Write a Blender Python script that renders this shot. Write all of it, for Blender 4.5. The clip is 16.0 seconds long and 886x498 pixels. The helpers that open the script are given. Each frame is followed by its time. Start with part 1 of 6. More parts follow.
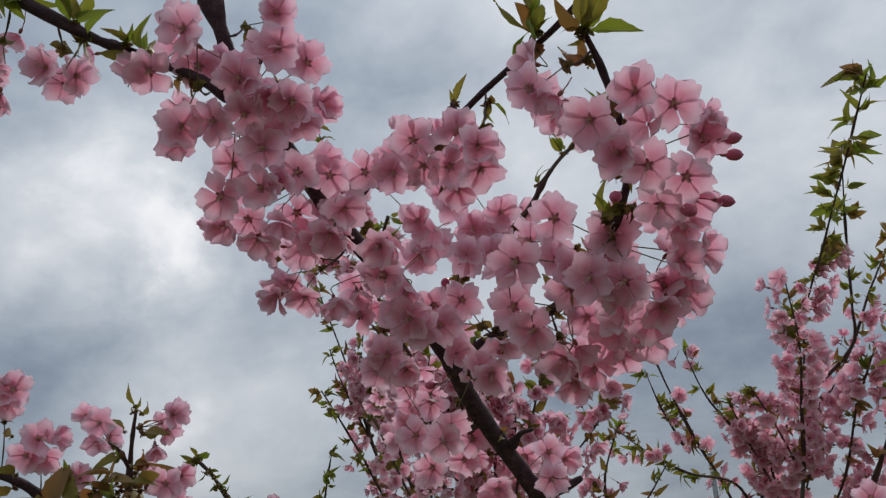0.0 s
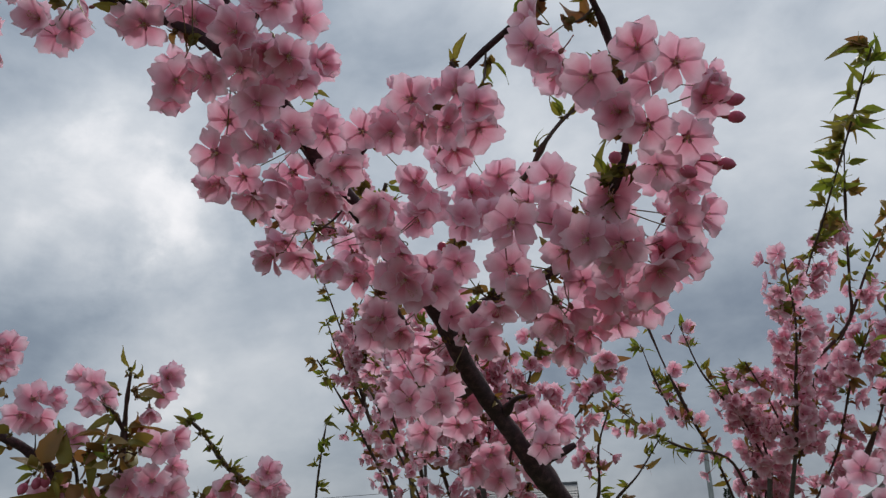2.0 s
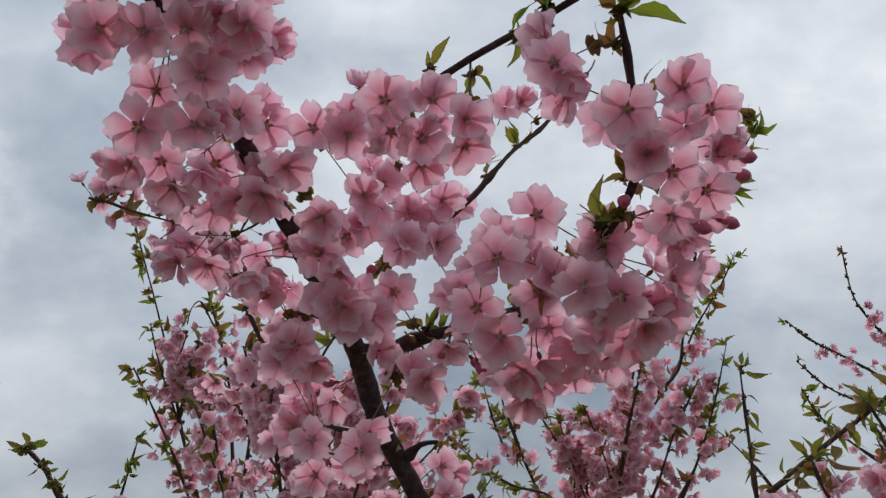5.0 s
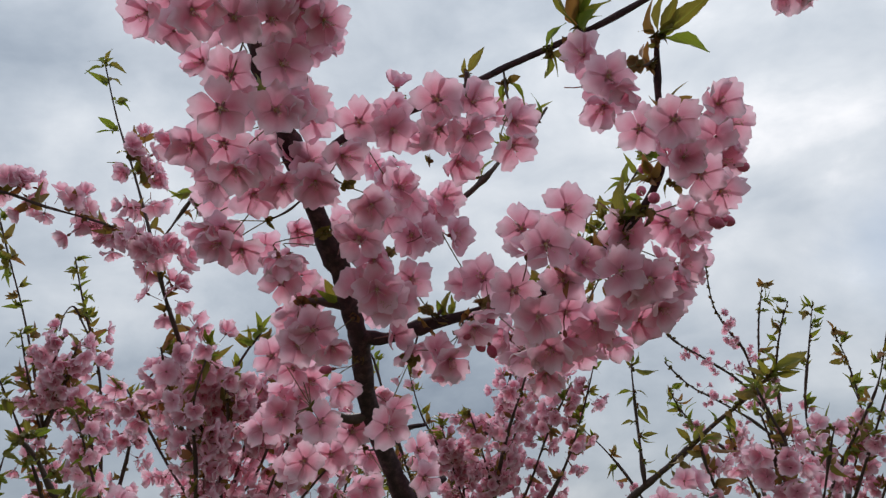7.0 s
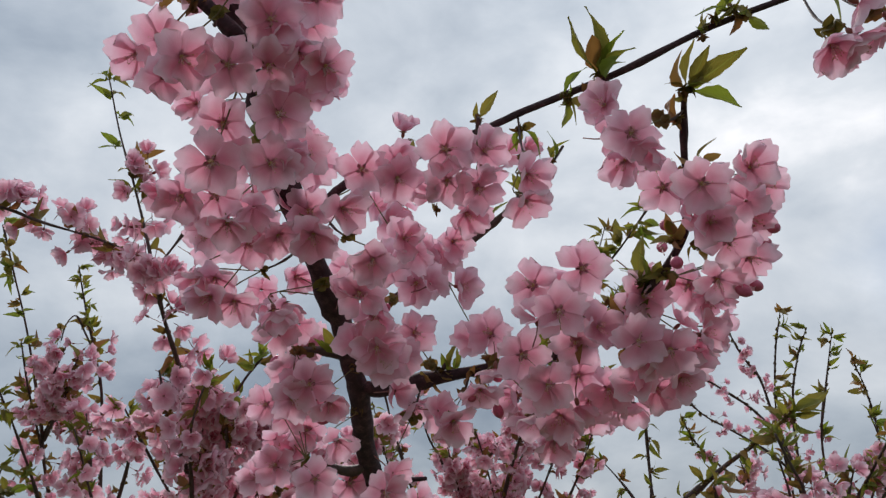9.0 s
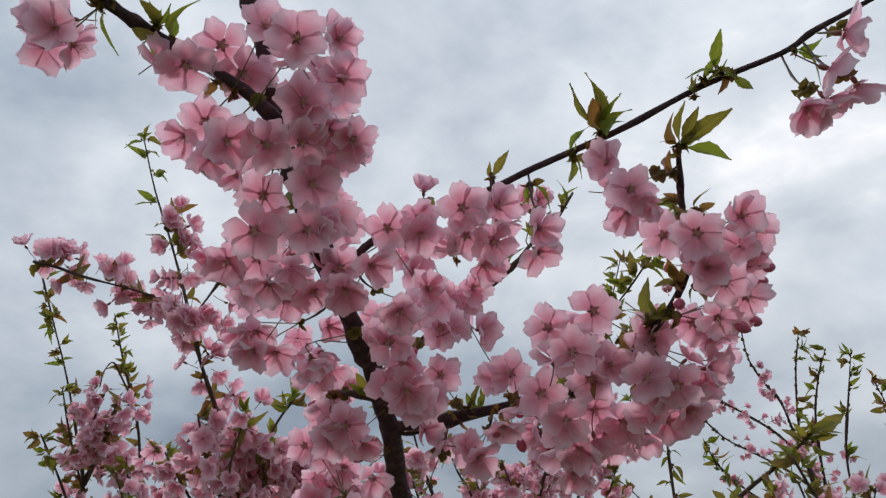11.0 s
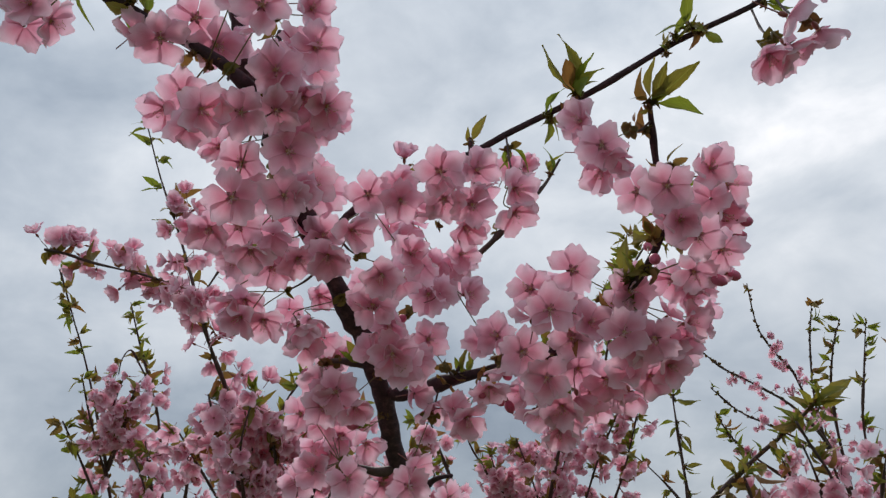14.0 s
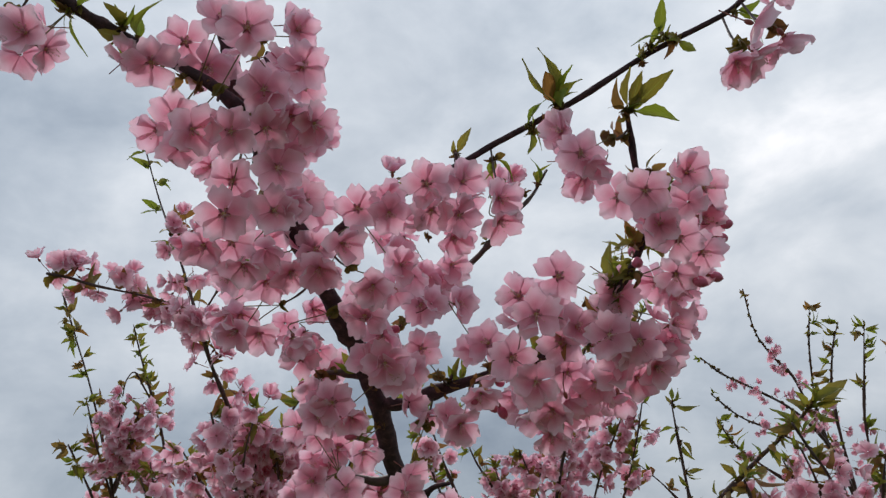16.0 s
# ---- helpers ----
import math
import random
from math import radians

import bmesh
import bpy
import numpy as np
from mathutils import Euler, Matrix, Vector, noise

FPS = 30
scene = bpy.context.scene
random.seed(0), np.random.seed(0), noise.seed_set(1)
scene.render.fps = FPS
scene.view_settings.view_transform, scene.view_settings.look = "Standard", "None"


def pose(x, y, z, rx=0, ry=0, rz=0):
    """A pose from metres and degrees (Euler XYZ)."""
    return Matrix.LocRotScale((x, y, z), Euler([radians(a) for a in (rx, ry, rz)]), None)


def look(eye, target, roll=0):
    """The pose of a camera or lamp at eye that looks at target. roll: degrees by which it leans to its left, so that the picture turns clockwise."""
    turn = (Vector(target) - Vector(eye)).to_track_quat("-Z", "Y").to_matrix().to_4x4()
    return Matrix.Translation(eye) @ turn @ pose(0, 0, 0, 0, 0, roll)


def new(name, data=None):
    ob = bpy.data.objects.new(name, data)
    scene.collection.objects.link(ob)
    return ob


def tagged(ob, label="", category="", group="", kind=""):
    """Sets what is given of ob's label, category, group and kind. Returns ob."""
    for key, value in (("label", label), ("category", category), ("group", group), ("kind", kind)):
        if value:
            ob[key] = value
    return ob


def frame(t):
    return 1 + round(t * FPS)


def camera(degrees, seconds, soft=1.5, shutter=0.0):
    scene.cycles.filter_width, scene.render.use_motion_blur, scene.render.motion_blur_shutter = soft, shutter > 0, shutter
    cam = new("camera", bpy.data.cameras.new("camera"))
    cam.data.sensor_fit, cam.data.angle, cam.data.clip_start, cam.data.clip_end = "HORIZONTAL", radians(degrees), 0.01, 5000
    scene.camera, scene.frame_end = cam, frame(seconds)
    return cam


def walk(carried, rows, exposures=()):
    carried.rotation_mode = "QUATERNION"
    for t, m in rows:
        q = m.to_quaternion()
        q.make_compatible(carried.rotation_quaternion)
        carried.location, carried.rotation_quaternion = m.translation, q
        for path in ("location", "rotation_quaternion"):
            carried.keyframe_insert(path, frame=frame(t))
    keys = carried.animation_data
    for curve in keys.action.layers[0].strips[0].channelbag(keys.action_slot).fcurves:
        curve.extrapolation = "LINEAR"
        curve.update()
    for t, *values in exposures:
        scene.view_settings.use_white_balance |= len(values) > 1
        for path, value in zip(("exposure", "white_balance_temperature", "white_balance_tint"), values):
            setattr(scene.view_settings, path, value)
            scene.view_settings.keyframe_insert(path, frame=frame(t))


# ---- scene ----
cam = camera(58.6, 16.0, soft=1.35)
PATH = [
    (0, (0.1179, 0.1377, 1.7241), (-0.2062, 1.9814, 2.4281), -3.06),
    (0.5, (0.0969, 0.1488, 1.7235), (-0.1842, 2.0139, 2.3886), -2.41),
    (1, (0.1237, 0.1462, 1.7062), (-0.1718, 2.0146, 2.3557), -3.03),
    (1.5, (0.1381, 0.1442, 1.7002), (-0.1742, 2.0113, 2.3457), -3.28),
    (2, (0.1174, 0.1481, 1.7139), (-0.2092, 2.0119, 2.3616), -2.12),
    (2.5, (0.1110, 0.1367, 1.7088), (-0.1937, 1.9976, 2.3753), -2.42),
    (3, (0.1235, 0.1289, 1.6970), (-0.1875, 1.9914, 2.3560), -2.81),
    (5.5, (-0.0941, 0.2282, 1.7601), (0.2929, 2.0668, 2.4456), -1.50),
    (6, (-0.1729, 0.2053, 1.7332), (0.4131, 1.9886, 2.4234), -3.48),
    (6.5, (-0.1853, 0.2026, 1.7370), (0.4567, 1.9580, 2.4487), -4.04),
    (7, (-0.1919, 0.2085, 1.7163), (0.4215, 1.9766, 2.4217), -4.00),
    (7.5, (-0.1911, 0.2381, 1.7483), (0.4100, 2.0157, 2.4400), -2.29),
    (8, (-0.2093, 0.2327, 1.7417), (0.4106, 2.0060, 2.4281), -2.15),
    (8.5, (-0.1770, 0.2343, 1.7769), (0.4229, 2.0139, 2.4647), -1.96),
    (11, (-0.1948, 0.1711, 1.7726), (0.3365, 1.9394, 2.5413), -3.87),
    (11.5, (-0.2120, 0.1799, 1.7728), (0.2943, 1.9547, 2.5432), -3.98),
    (12, (-0.1911, 0.1651, 1.7453), (0.2930, 1.9449, 2.5185), -4.87),
    (12.5, (-0.1890, 0.1746, 1.7657), (0.2918, 1.9626, 2.5220), -5.05),
    (13, (-0.1982, 0.1603, 1.7592), (0.2903, 1.9487, 2.5094), -4.42),
    (13.5, (-0.2015, 0.1804, 1.7871), (0.2897, 1.9757, 2.5189), -3.33),
    (14, (-0.1608, 0.1606, 1.7450), (0.3125, 1.9534, 2.4948), -4.78),
    (14.5, (-0.1667, 0.1484, 1.7194), (0.3020, 1.9267, 2.5056), -6.42),
    (15, (-0.1464, 0.1588, 1.7330), (0.3122, 1.9408, 2.5167), -6.42),
    (15.5, (-0.1525, 0.1559, 1.7365), (0.3136, 1.9338, 2.5249), -6.82),
    (16, (-0.1521, 0.1445, 1.7317), (0.3123, 1.9223, 2.5214), -6.31),
]
EXPOSURES = [(0.0, 0.0), (3.0, 0.0), (5.5, 0.18), (16.0, 0.22)]
walk(cam, [(t, look(eye, target, roll)) for t, eye, target, roll in PATH], EXPOSURES)

# ---- light ----
world = bpy.data.worlds.new("cloudy_sky")
scene.world = world
world.use_nodes = True
SUN_DIR = Vector((0.10, 0.74, 0.66)).normalized()


def build_sky():
    nt = world.node_tree
    nt.nodes.clear()
    N = lambda kind: nt.nodes.new(kind)
    link = nt.links.new

    def math_node(op, a, b=None, c=None):
        n = N("ShaderNodeMath")
        n.operation = op
        for i, v in enumerate((a, b, c)):
            if v is None:
                continue
            if isinstance(v, (int, float)):
                n.inputs[i].default_value = v
            else:
                link(v, n.inputs[i])
        return n.outputs[0]

    co = N("ShaderNodeTexCoord").outputs["Generated"]
    norm = N("ShaderNodeVectorMath")
    norm.operation = "NORMALIZE"
    link(co, norm.inputs[0])
    way = norm.outputs[0]
    sep = N("ShaderNodeSeparateXYZ")
    link(way, sep.inputs[0])
    rise = math_node("ADD", math_node("MAXIMUM", sep.outputs[2], 0.0), 0.55)
    flat = N("ShaderNodeCombineXYZ")
    link(math_node("DIVIDE", sep.outputs[0], rise), flat.inputs[0])
    link(math_node("DIVIDE", sep.outputs[1], rise), flat.inputs[1])
    link(math_node("MULTIPLY", sep.outputs[2], 0.6), flat.inputs[2])

    def cloud(scale, detail, rough, offset, vector=flat.outputs[0], stretch=(1.0, 1.25, 1)):
        m = N("ShaderNodeMapping")
        m.inputs["Location"].default_value = offset
        m.inputs["Scale"].default_value = stretch
        link(vector, m.inputs[0])
        n = N("ShaderNodeTexNoise")
        n.inputs["Scale"].default_value = scale
        n.inputs["Detail"].default_value = detail
        n.inputs["Roughness"].default_value = rough
        n.inputs["Distortion"].default_value = 0.25
        link(m.outputs[0], n.inputs["Vector"])
        return n.outputs[0]

    def bank(x, y, z, wide):
        """How near the way is to the middle of a bank of cloud, 1 to 0."""
        dot = N("ShaderNodeVectorMath")
        dot.operation = "DOT_PRODUCT"
        link(ragged, dot.inputs[0])
        dot.inputs[1].default_value = Vector((x, y, z)).normalized()
        edge = math_node("DIVIDE", math_node("SUBTRACT", 1.0, dot.outputs["Value"]), 1 - math.cos(radians(wide)))
        return math_node("POWER", 2.718, math_node("MULTIPLY", math_node("POWER", math_node("MAXIMUM", edge, 0.0), 1.6), -0.8))

    # the banks have torn, billowing edges
    tear = N("ShaderNodeTexNoise")
    tear.inputs["Scale"].default_value = 5.5
    tear.inputs["Detail"].default_value = 7
    tear.inputs["Roughness"].default_value = 0.58
    link(way, tear.inputs["Vector"])
    shift = N("ShaderNodeVectorMath")
    shift.operation = "SUBTRACT"
    link(tear.outputs["Color"], shift.inputs[0])
    shift.inputs[1].default_value = (0.5, 0.5, 0.5)
    stir = N("ShaderNodeVectorMath")
    stir.operation = "MULTIPLY_ADD"
    link(shift.outputs[0], stir.inputs[0])
    stir.inputs[1].default_value = (0.26, 0.26, 0.20)
    link(way, stir.inputs[2])
    unit = N("ShaderNodeVectorMath")
    unit.operation = "NORMALIZE"
    link(stir.outputs[0], unit.inputs[0])
    ragged = unit.outputs[0]
    big = cloud(2.4, 5, 0.52, (3.1, 0.4, 0))
    fine = cloud(6.0, 7, 0.55, (1.0, 7.3, 2), way, (1.0, 1.0, 1.6))
    tone = math_node("ADD", math_node("MULTIPLY", big, 0.75), math_node("MULTIPLY", fine, 0.72))
    tone = math_node("ADD", tone, -0.265)
    # light and dark banks of the cloud cover
    for (x, y, z, wide), gain in BANKS:
        tone = math_node("ADD", tone, math_node("MULTIPLY", bank(x, y, z, wide), gain))
    ramp = N("ShaderNodeValToRGB")
    e = ramp.color_ramp.elements
    e[0].position, e[0].color = 0.14, (0.192, 0.240, 0.312, 1)
    e[1].position, e[1].color = 1.05, (0.935, 0.932, 0.955, 1)
    for pos, col in ((0.36, (0.323, 0.377, 0.448, 1)), (0.56, (0.454, 0.505, 0.57, 1)), (0.80, (0.645, 0.681, 0.728, 1))):
        k = e.new(pos)
        k.color = col
    link(tone, ramp.inputs[0])

    sky = N("ShaderNodeTexSky")
    sky.sky_type = "NISHITA"
    sky.sun_disc = False
    sky.sun_elevation = math.asin(SUN_DIR.z)
    sky.sun_rotation = math.atan2(SUN_DIR.x, SUN_DIR.y)
    blue = N("ShaderNodeBackground")
    link(sky.outputs[0], blue.inputs[0])
    blue.inputs[1].default_value = 0.10
    grey = N("ShaderNodeBackground")
    link(ramp.outputs[0], grey.inputs[0])
    # a closed cover is brightest overhead
    link(math_node("MULTIPLY", math_node("ADD", math_node("MULTIPLY", math_node("MAXIMUM", sep.outputs[2], 0.0), 0.5), 0.85), CLOUD), grey.inputs[1])
    # thin places in the cover let some blue through
    gap = math_node("MULTIPLY", bank(0.80, 0.56, 0.25, 6), 0.35)
    mix = N("ShaderNodeMixShader")
    link(math_node("ADD", gap, 0.04), mix.inputs[0])
    link(grey.outputs[0], mix.inputs[1])
    link(blue.outputs[0], mix.inputs[2])
    out = N("ShaderNodeOutputWorld")
    link(mix.outputs[0], out.inputs[0])


CLOUD = 0.95
BANKS = (
    ((-0.549, 0.751, 0.368, 7.2), 0.47), ((-0.462, 0.825, 0.325, 4.0), 0.22), ((0.138, 0.975, 0.173, 8), -0.26), ((-0.059, 0.910, 0.411, 8), 0.22),
    ((0.682, 0.605, 0.410, 16), 0.22), ((-0.570, 0.780, 0.258, 4.0), -0.24), ((-0.439, 0.863, 0.252, 3.0), -0.12), ((-0.422, 0.890, 0.174, 8), 0.24),
    ((0.192, 0.898, 0.395, 10), 0.10), ((-0.319, 0.793, 0.519, 10), -0.08), ((-0.533, 0.692, 0.487, 7), -0.09),
    ((0.232, 0.856, 0.463, 8), -0.08), ((0.419, 0.731, 0.539, 14), 0.18), ((0.330, 0.919, 0.214, 6), -0.12), ((0.090, 0.943, 0.320, 4), -0.12), ((-0.19, 0.93, 0.31, 7), 0.13),
)
build_sky()

sun = new("sun", bpy.data.lights.new("sun", "SUN"))
sun.data.energy = 1.7
sun.data.angle = radians(25)
sun.data.color = (1.0, 0.96, 0.90)
sun.matrix_world = look(SUN_DIR * 50, (0, 0, 0))


# ---- materials ----
class Mat:
    """A small builder for node materials."""

    def __init__(self, name):
        self.m = bpy.data.materials.new(name)
        self.m.use_nodes = True
        self.nt = self.m.node_tree
        self.nt.nodes.clear()
        self.out = self.nt.nodes.new("ShaderNodeOutputMaterial")

    def node(self, kind, **inputs):
        n = self.nt.nodes.new(kind)
        for k, v in inputs.items():
            self.put(n, k.replace("_", " "), v)
        return n

    def put(self, n, key, v):
        if isinstance(v, bpy.types.NodeSocket):
            self.nt.links.new(v, n.inputs[key])
        else:
            n.inputs[key].default_value = v

    def math(self, op, a, b=0.5):
        n = self.nt.nodes.new("ShaderNodeMath")
        n.operation = op
        for i, v in enumerate((a, b)):
            self.put(n, i, v)
        return n.outputs[0]

    def mix(self, f, a, b, kind="MIX"):
        n = self.nt.nodes.new("ShaderNodeMix")
        n.data_type, n.blend_type = "RGBA", kind
        for i, v in ((0, f), (6, a), (7, b)):
            self.put(n, i, v)
        return n.outputs[2]

    def ramp(self, f, stops):
        n = self.nt.nodes.new("ShaderNodeValToRGB")
        e = n.color_ramp.elements
        for i, (p, c) in enumerate(stops):
            k = e[i] if i < 2 else e.new(p)
            k.position, k.color = p, (*c, 1)
        self.put(n, 0, f)
        return n.outputs[0]

    def noise(self, scale, detail=4, rough=0.55, vector=None):
        n = self.node("ShaderNodeTexNoise", Scale=scale, Detail=detail, Roughness=rough)
        if vector is None:
            vector = self.node("ShaderNodeTexCoord").outputs["Object"]
        self.put(n, "Vector", vector)
        return n.outputs[0]

    def bump(self, height, strength, distance):
        return self.node("ShaderNodeBump", Height=height, Strength=strength, Distance=distance).outputs[0]

    def finish(self, shader):
        self.nt.links.new(shader, self.out.inputs[0])
        return self.m


def rgb(r, g, b):
    return (r, g, b, 1)


def thin_material(name, colour_of, shine_tint, shine, rough=0.5):
    """Petals and leaves: some light shines through them."""
    k = Mat(name)
    colour, height = colour_of(k)
    normal = k.bump(height, 0.5, 0.0006) if height is not None else None
    b = k.node("ShaderNodeBsdfPrincipled", Base_Color=colour, Roughness=rough)
    b.inputs["Specular IOR Level"].default_value = 0.25
    t = k.node("ShaderNodeBsdfTranslucent", Color=k.mix(1.0, colour, shine_tint, "MULTIPLY"))
    if normal is not None:
        k.put(b, "Normal", normal)
        k.put(t, "Normal", normal)
    m = k.node("ShaderNodeMixShader")
    k.put(m, 0, shine)
    k.put(m, 1, b.outputs[0])
    k.put(m, 2, t.outputs[0])
    return k.finish(m.outputs[0])


def petal_colour(k, stops, flush, star):
    uv = k.node("ShaderNodeUVMap").outputs[0]
    sep = k.node("ShaderNodeSeparateXYZ", Vector=uv)
    u, v = sep.outputs[0], sep.outputs[1]
    rnd = k.math("FRACT", k.math("ADD", k.node("ShaderNodeObjectInfo").outputs["Random"], k.node("ShaderNodeNewGeometry").outputs["Random Per Island"]))
    blotch = k.noise(3.0, 3, 0.6, uv)
    run = k.math("ADD", v, k.math("MULTIPLY", k.math("SUBTRACT", blotch, 0.5), 0.22))
    base = k.ramp(run, stops)
    # a deep red ray along the middle of each petal: together they make the star
    side = k.math("MULTIPLY", k.math("ABSOLUTE", k.math("SUBTRACT", u, 0.5)), 2.3)
    ray = k.math("POWER", 2.718, k.math("MULTIPLY", k.math("MULTIPLY", side, side), -1.0))
    fade = k.math("MAXIMUM", k.math("SUBTRACT", 1.0, k.math("DIVIDE", run, 0.72)), 0.0)
    base = k.mix(k.math("MULTIPLY", k.math("MULTIPLY", ray, k.math("MINIMUM", k.math("MULTIPLY", fade, 1.7), 1.0)), 0.64), base, star)
    # fine veins that fan out from the base
    fan = k.node("ShaderNodeCombineXYZ", X=k.math("MULTIPLY", k.math("DIVIDE", k.math("SUBTRACT", u, 0.5), k.math("ADD", v, 0.25)), 22.0), Y=k.math("MULTIPLY", v, 1.2))
    vein = k.noise(1.0, 2, 0.5, fan.outputs[0])
    base = k.mix(k.math("MULTIPLY", k.math("SUBTRACT", 1.0, vein), 0.22), base, flush)
    base = k.mix(k.math("MULTIPLY", rnd, 0.30), base, flush)
    return base, vein


ROSE = ((0.0, (0.61, 0.21, 0.27)), (0.16, (0.77, 0.42, 0.505)), (0.36, (0.84, 0.535, 0.62)), (0.62, (0.88, 0.655, 0.73)), (1.0, (0.925, 0.81, 0.86)))
# petals of the trees behind: haze and backlight mixed in as paler tips
HAZY = ((0.0, (0.59, 0.21, 0.28)), (0.15, (0.755, 0.41, 0.495)), (0.35, (0.835, 0.535, 0.62)), (0.62, (0.885, 0.67, 0.745)), (1.0, (0.935, 0.82, 0.87)))
STAR = (0.60, 0.14, 0.21, 1)


def leaf_colour(k):
    uv = k.node("ShaderNodeUVMap").outputs[0]
    sep = k.node("ShaderNodeSeparateXYZ", Vector=uv)
    u, v = sep.outputs[0], sep.outputs[1]
    rnd = k.node("ShaderNodeObjectInfo").outputs["Random"]
    n = k.noise(4.0, 4, 0.6, uv)
    green = k.ramp(k.math("ADD", k.math("MULTIPLY", rnd, 0.8), k.math("MULTIPLY", n, 0.25)), ((0.1, (0.20, 0.25, 0.05)), (0.45, (0.25, 0.26, 0.06)), (0.75, (0.28, 0.22, 0.07)), (1.0, (0.27, 0.20, 0.07))))
    rib = k.math("LESS_THAN", k.math("ABSOLUTE", k.math("SUBTRACT", u, 0.5)), 0.035)
    green = k.mix(k.math("MULTIPLY", rib, 0.5), green, rgb(0.32, 0.34, 0.12))
    side = k.node("ShaderNodeTexWave", Scale=5.0, Distortion=1.5, Vector=uv)
    side.bands_direction = "DIAGONAL"
    return green, k.math("ADD", k.math("MULTIPLY", side.outputs["Fac"], 0.4), n)


def bronze_colour(k):
    uv = k.node("ShaderNodeUVMap").outputs[0]
    rnd = k.node("ShaderNodeObjectInfo").outputs["Random"]
    n = k.noise(4.0, 4, 0.6, uv)
    c = k.ramp(k.math("ADD", k.math("MULTIPLY", rnd, 0.8), k.math("MULTIPLY", n, 0.25)), ((0.1, (0.25, 0.23, 0.06)), (0.5, (0.29, 0.20, 0.07)), (1.0, (0.33, 0.15, 0.08))))
    return c, n


def bract_colour(k):
    rnd = k.node("ShaderNodeObjectInfo").outputs["Random"]
    n = k.noise(220.0, 4, 0.6)
    c = k.ramp(k.math("ADD", k.math("MULTIPLY", rnd, 0.6), k.math("MULTIPLY", n, 0.45)), ((0.15, (0.16, 0.15, 0.035)), (0.55, (0.19, 0.125, 0.045)), (0.95, (0.22, 0.085, 0.05))))
    return c, n


petal_mat = thin_material("petal_pink", lambda k: petal_colour(k, ROSE, rgb(0.85, 0.46, 0.60), STAR), rgb(1.0, 0.84, 0.91), 0.54, 0.55)
# copy of the petal pink for the far trees, with haze in its colour
hazy_petal_mat = thin_material("petal_pink_hazy", lambda k: petal_colour(k, HAZY, rgb(0.86, 0.48, 0.61), STAR), rgb(1.0, 0.84, 0.90), 0.56, 0.55)
leaf_mat = thin_material("young_leaf", leaf_colour, rgb(0.95, 1.0, 0.45), 0.52, 0.42)
bronze_mat = thin_material("bronze_leaf", bronze_colour, rgb(1.0, 0.86, 0.5), 0.38, 0.42)
bract_mat = thin_material("bud_scale", bract_colour, rgb(1.0, 0.85, 0.5), 0.25, 0.5)


def plain(name, stops, scale, rough, bump=0.4, distance=0.001, metal=0.0, stretch=(1, 1, 1), fine=6.0):
    """A solid surface with variation at two scales and relief."""
    k = Mat(name)
    co = k.node("ShaderNodeTexCoord").outputs["Object"]
    mp = k.node("ShaderNodeMapping", Vector=co, Scale=stretch)
    a = k.noise(scale, 5, 0.6, mp.outputs[0])
    b = k.noise(scale * fine, 4, 0.6, mp.outputs[0])
    f = k.math("ADD", k.math("MULTIPLY", a, 0.65), k.math("MULTIPLY", b, 0.35))
    s = k.node("ShaderNodeBsdfPrincipled", Base_Color=k.ramp(f, stops), Metallic=metal)
    k.put(s, "Roughness", k.math("ADD", rough - 0.1, k.math("MULTIPLY", b, 0.2)))
    k.put(s, "Normal", k.bump(f, bump, distance))
    return k.finish(s.outputs[0])


bark_mat = plain("cherry_bark", ((0.32, (0.020, 0.008, 0.012)), (0.5, (0.050, 0.020, 0.027)), (0.68, (0.130, 0.064, 0.072))), 110.0, 0.85, 0.9, 0.0022, 0, (1, 1, 1.2))
twig_mat = plain("twig_bark", ((0.3, (0.040, 0.022, 0.022)), (0.55, (0.085, 0.046, 0.040)), (0.75, (0.16, 0.10, 0.075))), 160.0, 0.6, 0.6, 0.0008)
old_bark_mat = plain("grey_bark", ((0.3, (0.07, 0.055, 0.055)), (0.55, (0.13, 0.11, 0.105)), (0.75, (0.22, 0.195, 0.185))), 60.0, 0.75, 0.8, 0.0015, 0, (1, 1, 3))
calyx_mat = plain("calyx_red", ((0.3, (0.20, 0.05, 0.05)), (0.55, (0.26, 0.08, 0.06)), (0.75, (0.24, 0.15, 0.06))), 300.0, 0.5, 0.3, 0.0002)
stalk_mat = plain("flower_stalk", ((0.3, (0.10, 0.10, 0.03)), (0.55, (0.17, 0.13, 0.045)), (0.75, (0.20, 0.075, 0.045))), 200.0, 0.5, 0.2, 0.0002)
stamen_mat = plain("stamen", ((0.3, (0.72, 0.42, 0.46)), (0.55, (0.80, 0.55, 0.55)), (0.8, (0.70, 0.22, 0.30))), 400.0, 0.5, 0.1, 0.0001)
anther_mat = plain("anther", ((0.3, (0.42, 0.20, 0.10)), (0.55, (0.55, 0.32, 0.15)), (0.8, (0.66, 0.47, 0.24))), 800.0, 0.6, 0.2, 0.0001)
bud_mat = plain("bud_deep_pink", ((0.3, (0.42, 0.05, 0.12)), (0.55, (0.58, 0.11, 0.20)), (0.8, (0.70, 0.25, 0.35))), 180.0, 0.45, 0.3, 0.0004)
grass_mat = plain("grass", ((0.3, (0.035, 0.06, 0.018)), (0.55, (0.075, 0.10, 0.03)), (0.75, (0.16, 0.14, 0.06))), 0.5, 0.9, 1.0, 0.05, 0, (1, 1, 1), 30.0)
